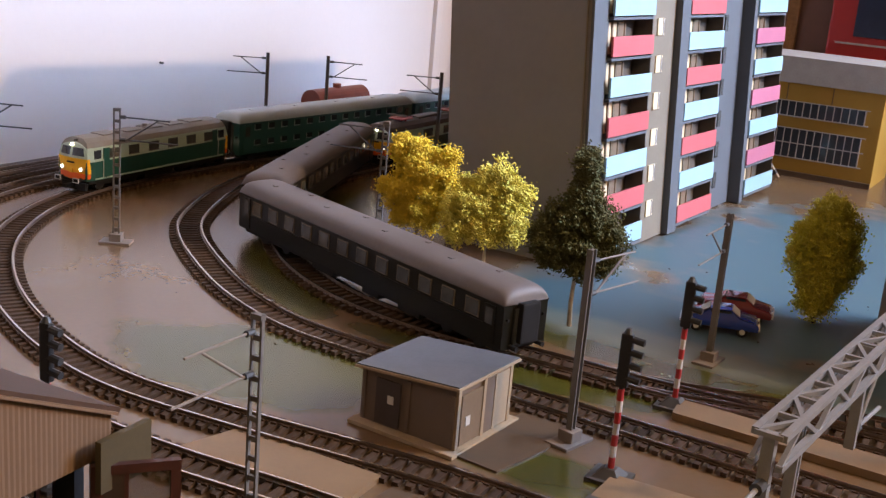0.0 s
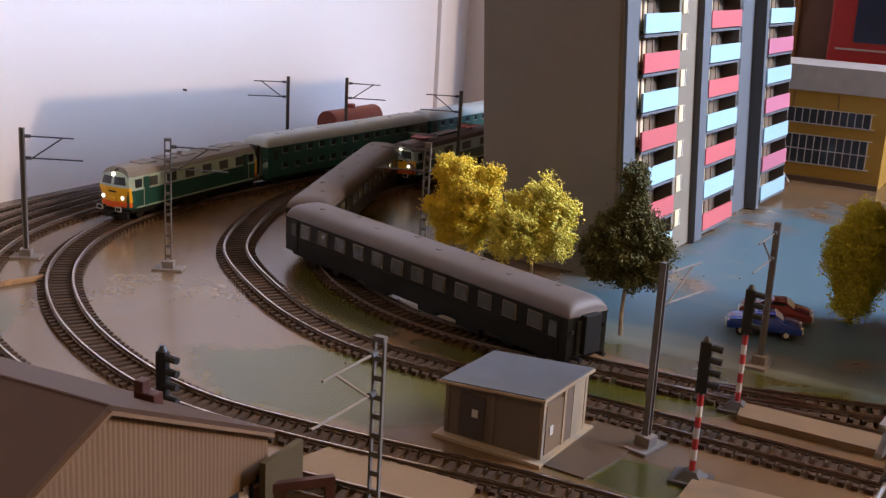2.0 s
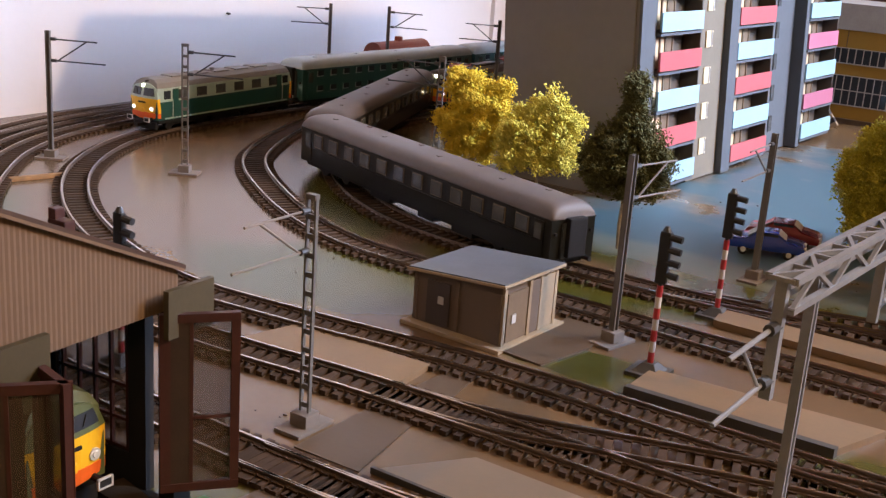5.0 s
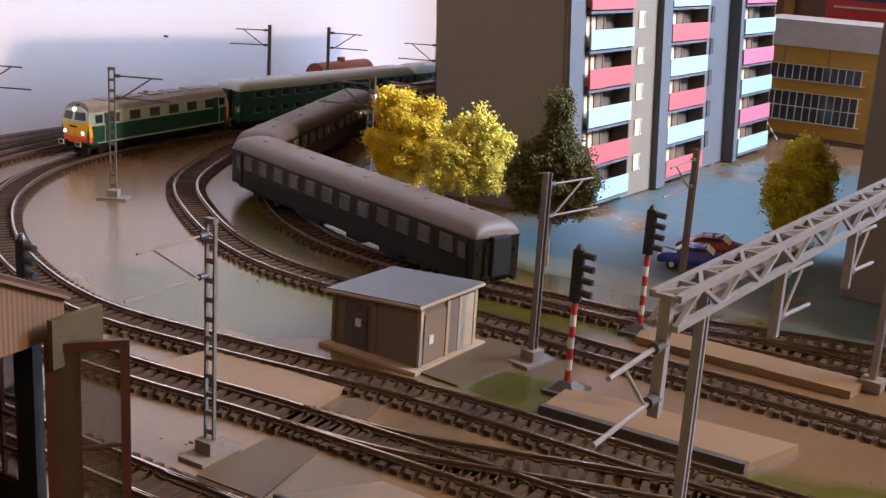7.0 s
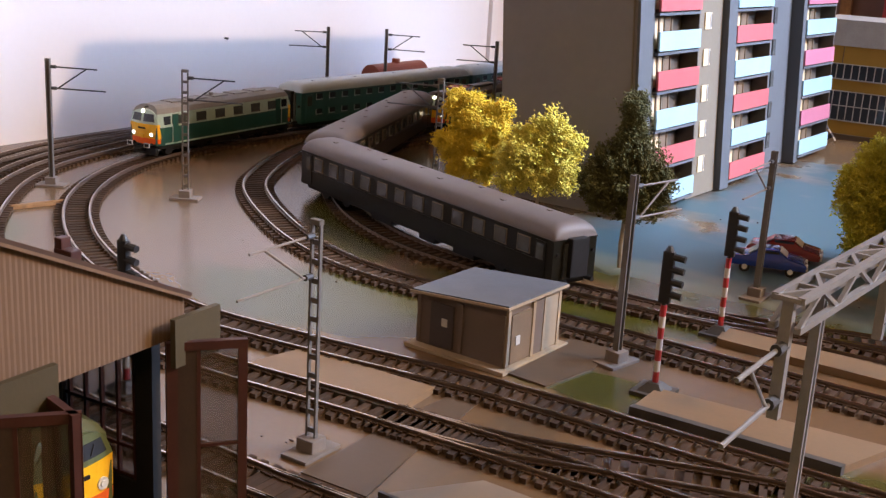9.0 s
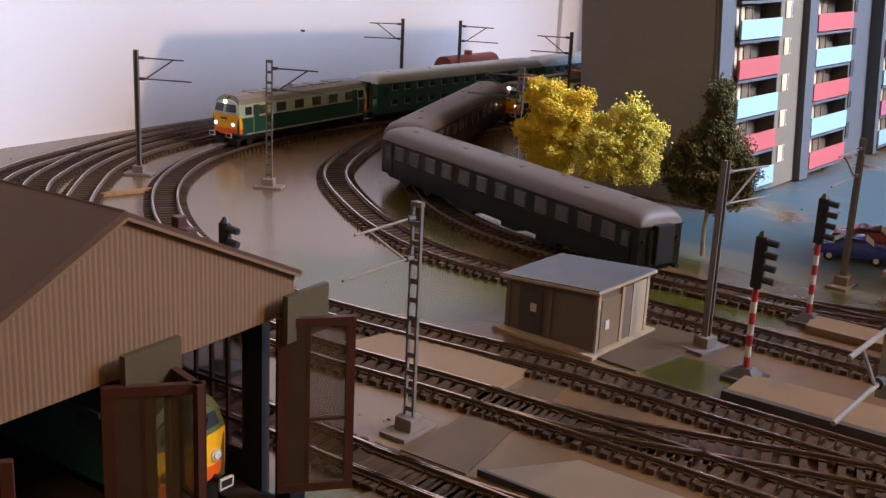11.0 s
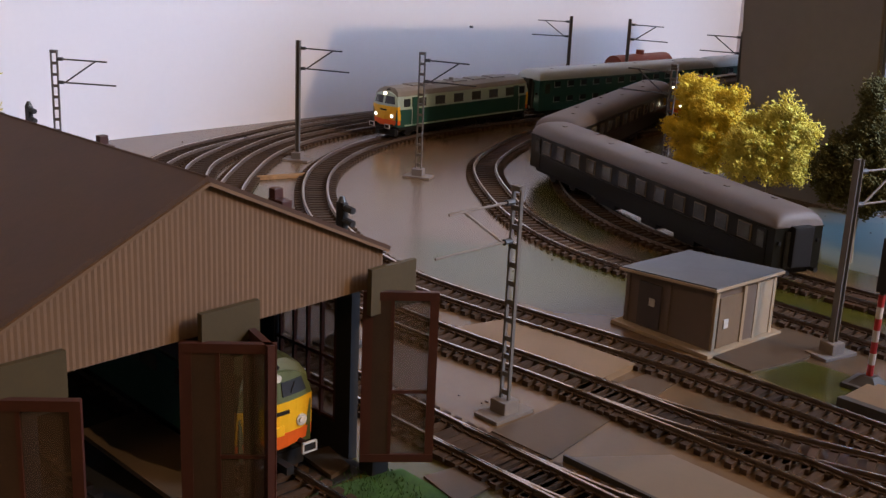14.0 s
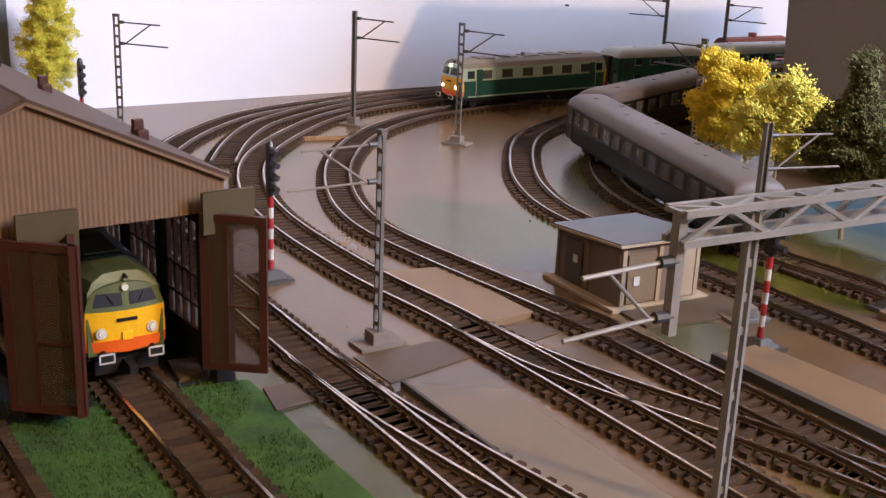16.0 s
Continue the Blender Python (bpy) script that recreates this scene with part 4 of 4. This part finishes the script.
        part("exhaust", rod((0.006, 0, height), (0.006, 0, height + 0.003), 0.0022), roof, t)
    if pantographs:
        for x in (-length * 0.27, length * 0.27):
            p = part("pantograph", box(x, 0, height + 0.0020, 0.022, 0.016, 0.0008), red_mat, t, "folded red pantograph")
            for s in (-1, 1):
                part("lower_arm", rod((x - 0.013, s * 0.006, height + 0.003), (x + 0.013, s * 0.004, height + 0.0044), 0.0005, sides=6), red_mat, p)
                part("insulator", rod((x, s * 0.006, height - 0.0012), (x, s * 0.006, height + 0.002), 0.0010), red_mat, p)
            part("pan_head", rod((x + 0.008, -0.011, height + 0.0056), (x + 0.008, 0.011, height + 0.0056), 0.0005, sides=6), mast_mat, p)
            part("pan_head", rod((x + 0.003, -0.011, height + 0.0056), (x + 0.003, 0.011, height + 0.0056), 0.0005, sides=6), mast_mat, p)
        part("roof_rail", rod((-length * 0.2, 0.006, height + 0.0016), (length * 0.2, 0.006, height + 0.0016), 0.0006), mast_mat, t)
        part("roof_box", box(0, 0, height + 0.0004, length * 0.24, width * 0.36, 0.0022, bevel=0.0005), roof, t)
    span = 0.040 if axles == 3 else 0.032
    for e in (-1, 1):
        bogie(e * length * 0.28, t, axles, span)
    part("fuel_tank", box(0, 0, 0.0105, length * 0.20, width * 0.72, 0.007, bevel=0.001), coach_under, t)
    return t


def stand(way, s, wheelbase):
    """The pose of a vehicle whose bogies stand on a track about s, with local x pointing up the way."""
    a, _ = way.at(s - wheelbase / 2)
    b, _ = way.at(s + wheelbase / 2)
    d = b - a
    return pose((a.x + b.x) / 2, (a.y + b.y) / 2, 0, 0, 0, math.degrees(math.atan2(d.y, d.x)))


def coach(m, label, side, roof, length, width, height, rows, windows, rivets, name="passenger_coach"):
    """A long coach along local x with an arched roof, framed windows, doors and bogies."""
    t = thing(name, m, label, "coach", "passenger coaches")
    w, z0 = width / 2, 0.0130
    sh = height - 0.0095
    part("body", extrude_x([(-w, z0), (w, z0), (w, sh), (-w, sh)], -length / 2, length / 2), side, t)
    rise = height - sh
    arch = [((w + 0.0003) * math.copysign(abs(math.cos(a)) ** 0.62, math.cos(a)), sh + rise * math.sin(a) ** 0.85) for a in (math.pi * k / 18 for k in range(19))]
    bm = bmesh.new()
    rings = []
    for x, k in [(-1, 0.34), (-0.994, 0.62), (-0.980, 0.84), (-0.955, 0.96), (-0.92, 1), (0, 1), (0.92, 1), (0.955, 0.96), (0.980, 0.84), (0.994, 0.62), (1, 0.34)]:
        rings.append([bm.verts.new((x * (length / 2 + 0.0004), y * (0.94 + 0.06 * k), sh + (z - sh) * k)) for y, z in arch])
    for a, b in zip(rings, rings[1:]):
        for i in range(len(arch) - 1):
            bm.faces.new((a[i], a[i + 1], b[i + 1], b[i]))
    bm.faces.new(rings[0])
    bm.faces.new(list(reversed(rings[-1])))
    bmesh.ops.recalc_face_normals(bm, faces=bm.faces)
    part("roof", bm, roof, t, "arched grey roof with domed ends", smooth=True)
    part("underframe", box(0, 0, 0.0118, length - 0.010, width - 0.006, 0.004), coach_under, t)
    for x, l in ((-0.04, 0.026), (0.015, 0.018), (0.055, 0.022)):
        part("equipment_box", box(x, 0, 0.0085, l, width - 0.010, 0.006, bevel=0.0006), coach_under, t)
    for e in (-1, 1):
        bogie(e * length * 0.36, t, 2, 0.029)
        x = e * length / 2
        part("gangway", box(x + e * 0.0022, 0, (z0 + sh) / 2 + 0.002, 0.0055, 0.0135, sh - z0 - 0.002, bevel=0.001), coach_under, t, "black gangway bellows")
        part("end_door", box(x + e * 0.0006, 0, (z0 + sh) / 2, 0.0016, 0.018, sh - z0 - 0.004), window_lit, t)
        for s in (-1, 1):
            part("buffer", rod((x, s * 0.010, 0.0140), (x + e * 0.006, s * 0.010, 0.0140), 0.0015), coach_under, t)
            part("tail_lamp", rod((x, s * (w - 0.003), 0.0300), (x + e * 0.0014, s * (w - 0.003), 0.0300), 0.0011), coach_under, t)
            d = part("door", box(x - e * 0.011, s * (w + 0.0001), (z0 + sh) / 2 - 0.0005, 0.0095, 0.0008, sh - z0 - 0.003), side, t)
            part("door_window", box(x - e * 0.011, s * (w + 0.0005), sh - 0.0085, 0.0062, 0.0008, 0.0095, bevel=0.0002), window_lit, d, "pale door window")
    for s in (-1, 1):
        for zc, hh in rows:
            for i in range(windows):
                x = -length * 0.41 + length * 0.82 * i / (windows - 1)
                if abs(x) > length / 2 - 0.020:
                    continue
                f = part("window", box(x, s * (w + 0.0001), zc, length * (0.50 if rivets else 0.40) / windows, 0.0008, hh, bevel=0.0002), coach_frame if rivets else deck_roof, t, "framed window")
                part("pane", box(x, s * (w + 0.0004), zc + (0 if rivets else 0.0005), length * (0.43 if rivets else 0.38) / windows, 0.0008, hh - (0.0014 if rivets else 0.0008)), window_lit if rivets else window_dark, f)
        part("gutter", box(0, s * (w + 0.0003), sh - 0.0004, length, 0.0009, 0.0009), side, t)
        part("sill_line", box(0, s * (w + 0.0002), rows[0][0] - rows[0][1] / 2 - 0.0016, length - 0.028, 0.0006, 0.0006), side, t)
    for i in range(8):
        part("roof_vent", box(-length * 0.40 + length * 0.8 * i / 7, 0.0045 if i % 2 else -0.0045, height - 0.0002, 0.0035, 0.0028, 0.0014, bevel=0.0003), roof, t)
    return t


# green double-deck train on the outer bend, its engine leading
sB = T1.near(-0.815, 0.575)
locomotive(stand(T1, sB - 0.092, 0.10), "green and pale green diesel engine with lit headlights and yellow nose", loco_green, loco_pale, loco_roof, 0.180, 0.034, 0.0485, 0.0300, 3, True, windows=6, slats=True)
for k in range(3):
    coach(stand(T1, sB - 0.332 - 0.283 * k, 0.20), "deep green double-deck coach with silver-grey roof", deck_green, deck_roof, 0.276, 0.033, 0.0530, ((0.0235, 0.0055), (0.0385, 0.0060)), 13, False, "double_deck_coach")

# dark train on the inner bend with its electric engine
sA = T3.near(-0.356, 0.566)
locomotive(stand(T3, sA - 0.690, 0.105), "dark green and cream electric engine with red pantographs", loco_green, loco_pale, material("loco_roof_brown", (0.053, 0.038, 0.034), rough=0.6), 0.190, 0.034, 0.0460, 0.0270, 2, True, pantographs=True, windows=4)
for k in range(2):
    coach(stand(T3, sA - 0.146 - 0.296 * k, 0.21), "dark olive-brown passenger coach with grey arched roof", coach_dark, coach_roof, 0.288, 0.0335, 0.0480, ((0.0310, 0.0100),), 12, True)

# engine waiting in the shed
sS = TS.near(-0.302, 0.197)
locomotive(stand(TS, sS - 0.098, 0.11), "olive, yellow and orange diesel engine standing in the shed doorway", loco_olive, loco_olive, loco_olive, 0.192, 0.0335, 0.0470, 0.0300, 3, False, windows=6, slats=True, cab=material("loco_roof_navy", (0.022, 0.028, 0.042), rough=0.5))


# ---- parked cars ----
def car(m, paint, label):
    t = thing("parked_car", m, label, "car", "parked cars")
    side = [(-0.024, 0.0045), (-0.0245, 0.0085), (-0.022, 0.0108), (-0.013, 0.0118), (-0.0065, 0.0162), (0.006, 0.0166), (0.0125, 0.0120), (0.0225, 0.0100), (0.0245, 0.0080), (0.024, 0.0045)]
    bm = bmesh.new()
    rings = []
    for y, k in ((-0.0100, 0.86), (-0.0092, 1.0), (0.0092, 1.0), (0.0100, 0.86)):
        rings.append([bm.verts.new((x, y * (0.82 if z > 0.0125 else 1), 0.0045 + (z - 0.0045) * (0.94 if k < 1 else 1))) for x, z in side])
    n = len(side)
    for a, b in zip(rings, rings[1:]):
        for i in range(n):
            bm.faces.new((a[i], a[(i + 1) % n], b[(i + 1) % n], b[i]))
    bm.faces.new(rings[0])
    bm.faces.new(list(reversed(rings[-1])))
    bmesh.ops.recalc_face_normals(bm, faces=bm.faces)
    bmesh.ops.bevel(bm, geom=list(bm.edges), offset=0.0005, segments=1, affect="EDGES")
    part("body", bm, paint, t, smooth=True)
    # Pale lens colour stands in for a reflection on the windscreen.
    part("windscreen", bar((0.0118, 0, 0.0126), (0.0068, 0, 0.0163), 0.0144, 0.0006), lamp_off, t, "windscreen with its reflection painted in as pale colour")
    part("rear_window", bar((-0.0126, 0, 0.0124), (-0.0072, 0, 0.0161), 0.0144, 0.0006), window_lit, t)
    for s in (-1, 1):
        part("side_window", box(0.0, s * 0.0086, 0.0142, 0.013, 0.0007, 0.0030), window_dark, t)
        part("headlight", rod((0.0236, s * 0.0065, 0.0082), (0.0249, s * 0.0065, 0.0082), 0.0013), lamp_off, t)
        for x in (-0.0145, 0.0145):
            wh = part("wheel", rod((x, s * 0.0074, 0.0036), (x, s * 0.0098, 0.0036), 0.0036, sides=16), coach_under, t)
            part("hubcap", rod((x, s * 0.0098, 0.0036), (x, s * 0.0102, 0.0036), 0.0018, sides=12), lamp_off, wh)
    for e in (-1, 1):
        part("bumper", box(e * 0.0248, 0, 0.0058, 0.0012, 0.0175, 0.0013), lamp_off, t)
    return t


car(pose(-0.311, 0.711, 0, 0, 0, 24), car_blue, "glossy blue saloon car parked on the blue-grey lot")
car(pose(-0.316, 0.745, 0, 0, 0, 20), car_red, "glossy dark red saloon car parked beside the blue one")


# ---- ochre works building and what stands behind it ----
def works():
    t = thing("works_building", pose(-0.555, 1.290, 0, 0, 0, 8.5), "ochre works building with strip windows and white parapet", "building")
    w = 0.140
    part("wall", box(w / 2, 0.05, 0.0525, w, 0.10, 0.105), ochre, t)
    part("parapet", box(w / 2, 0.05, 0.1195, w + 0.004, 0.104, 0.029), white_wall, t, "white parapet")
    part("plinth", box(w / 2, -0.001, 0.003, w, 0.006, 0.006), road_mat, t)
    for z, h in ((0.0765, 0.016), (0.038, 0.032)):
        for i in range(14):
            x = 0.009 + i * 0.0084
            p = part("window", box(x, -0.0004, z, 0.0074, 0.0014, h), window_dark, t, "dark strip window")
            part("frame", box(x + 0.0042, -0.0010, z, 0.0010, 0.0020, h), white_wall, p)
        part("window_sill", box(w / 2 - 0.003, -0.0015, z - h / 2 - 0.0006, 0.120, 0.0026, 0.0011), white_wall, t)
        part("window_head", box(w / 2 - 0.003, -0.0012, z + h / 2 + 0.0004, 0.120, 0.0020, 0.0008), white_wall, t)
    part("glazing_rail", box(w / 2 - 0.003, -0.0012, 0.038, 0.120, 0.0018, 0.0010), white_wall, t)
    for x in (0.035, 0.085):
        part("panel_joint", box(x, -0.0003, 0.095, 0.0007, 0.0010, 0.018), road_mat, t)
    return t


works()
stop = thing("hazard_buffer", pose(-0.505, 1.262, 0, 0, -38, 8.5), "tilted buffer stop post with dark and cream stripes", "buffer stop")
for k in range(5):
    part("stripe", box(0, 0, 0.0025 + k * 0.005, 0.009, 0.006, 0.005, bevel=0.0004), black_mat if k % 2 else hut_trim, stop)
cabinet = thing("brown_cabinet", pose(-0.70, 1.455, 0, 0, 0, 8.5), "dark brown wooden cabinet standing behind the layout", "cabinet")
part("panel", box(0.0, 0.02, 0.30, 0.32, 0.05, 0.60, bevel=0.002), brown_wood, cabinet)
part("edge_strip", box(0.105, -0.008, 0.30, 0.014, 0.006, 0.60, bevel=0.001), cork, cabinet, "orange-brown edge strip")
poster = thing("picture_box", pose(-0.545, 1.470, 0.12, 0, 0, 8.5), "large red box with a dark blue windowed picture panel", "box")
part("box_body", box(0.23, 0, 0.17, 0.46, 0.05, 0.34, bevel=0.003), material("box_red", (0.322, 0.014, 0.012), rough=0.4, vary=0.1, scale=15), poster)
part("picture_panel", box(0.155, -0.0262, 0.145, 0.25, 0.002, 0.22, bevel=0.0008), material("box_blue_black", (0.012, 0.019, 0.043), rough=0.3, vary=0.4, scale=20), poster, "dark blue picture panel")
part("white_line", box(0.23, -0.0256, 0.026, 0.44, 0.0012, 0.0022), white_wall, poster)
part("picture_window", box(0.100, -0.028, 0.075, 0.050, 0.002, 0.045), window_dark, poster)
tagged(link("grey_block", box(-0.091, 0.798, 0.085, 0.27, 0.11, 0.170, turn=pose(0, 0, 0, 0, 0, 6), bevel=0.0015), material("block_lilac_grey", (0.130, 0.124, 0.130), rough=0.8, vary=0.06, scale=20)), "plain lilac-grey card building", "building")
house = thing("grey_house", pose(-0.905, 0.14, 0, 0, 0, 9), "grey house gable with a small white-framed window", "house")
part("wall", box(0, 0, 0.065, 0.05, 0.11, 0.13), material("house_grey", (0.136, 0.149, 0.155), rough=0.8), house)
wnd = part("window", box(0.0255, 0.030, 0.085, 0.002, 0.016, 0.014), white_wall, house, "white-framed window")
part("pane", box(0.0268, 0.030, 0.085, 0.001, 0.013, 0.011), window_lit, wnd)
tank = thing("tank_wagon", stand(TA, TA.near(-0.975, 1.05), 0.06), "rust-red tank wagon on the rearmost track", "wagon")
part("barrel", rod((-0.05, 0, 0.030), (0.05, 0, 0.030), 0.0145, sides=24), rust_tank, tank)
part("frame", box(0, 0, 0.0125, 0.112, 0.024, 0.004), coach_under, tank)
part("dome", rod((0, 0, 0.044), (0, 0, 0.049), 0.005, sides=14), rust_tank, tank)
for e in (-1, 1):
    part("saddle", box(e * 0.03, 0, 0.0165, 0.006, 0.022, 0.006), coach_under, tank)
    wheelset(e * 0.03, tank)
nail = WP + WD * 0.465
tagged(link("wall_nail", rod((nail.x + 0.0, nail.y, 0.081), (nail.x + 0.005, nail.y, 0.081), 0.0012, sides=8), wire_mat), "small dark nail in the white wall", "nail")
strip = WP + WD * 1.03
tagged(link("trim_wall", box(strip.x + 0.003, strip.y, 0.5, 0.008, 0.016, 1.0, turn=pose(0, 0, 0, 0, 0, 9.2), bevel=0.001), wall_mat), "white vertical trim strip on the wall", "trim", kind="structure")
tagged(link("cork_strip", box(-0.730, 0.424, 0.0015, 0.040, 0.005, 0.003, turn=pose(0, 0, 0, 0, 0, 81), bevel=0.001), cork), "orange-brown cork strip edge between tracks", "strip")


# ---- static grass by the shed ----
def grass():
    rng = random.Random(21)
    verts, faces = [], []
    for _ in range(42000):
        x, y = rng.uniform(-0.300, 0.02), rng.uniform(0.075, 0.262)
        mid = 0.2435 + 0.157 * x
        if abs(y - mid) < 0.011 or abs(y - mid + 0.066) < 0.011 or y > 0.2505 + 0.16 * (x + 0.215):
            continue
        if noise.noise((x * 30, y * 30, 0)) < -0.18 and y > 0.21:
            continue
        a, h, w = rng.uniform(0, 6.28), rng.uniform(0.0008, 0.0026), rng.uniform(0.0002, 0.0005)
        dx, dy = math.cos(a) * w, math.sin(a) * w
        lx, ly = rng.uniform(-1, 1) * h * 0.6, rng.uniform(-1, 1) * h * 0.6
        i = len(verts)
        verts += [(x - dx, y - dy, 0.0), (x + dx, y + dy, 0.0), (x + lx, y + ly, h)]
        faces.append((i, i + 1, i + 2))
    me = bpy.data.meshes.new("grass")
    me.from_pydata(verts, [], faces)
    me.materials.append(grass_mat)
    return tagged(new("grass", me), "bright green static grass around the shed tracks", "grass", kind="stuff")


def specks():
    """Loose grit and flecks on the board."""
    rng = random.Random(33)
    bm = bmesh.new()
    for _ in range(110):
        x, y = rng.uniform(-0.90, -0.05), rng.uniform(0.30, 0.95)
        r = rng.choice((0.0003, 0.0004, 0.0005, 0.0007))
        bmesh.ops.create_icosphere(bm, subdivisions=1, radius=r, matrix=Matrix.Translation((x, y, r * 0.5)) @ Matrix.Diagonal((rng.uniform(0.7, 2.0), 1, 0.7, 1)))
    return tagged(link("ground_grit", bm, bark_mat), "loose brown grit and flecks scattered over the board", "grit", kind="stuff")


specks()
tagged(link("grass_mat", prism([(-0.296, 0.075), (0.02, 0.12), (0.02, 0.285), (-0.12, 0.268), (-0.215, 0.252), (-0.290, 0.243)], 0.0, 0.0004), grass_mat), "green flocked ground around the shed tracks", "grass", kind="structure")
grass()
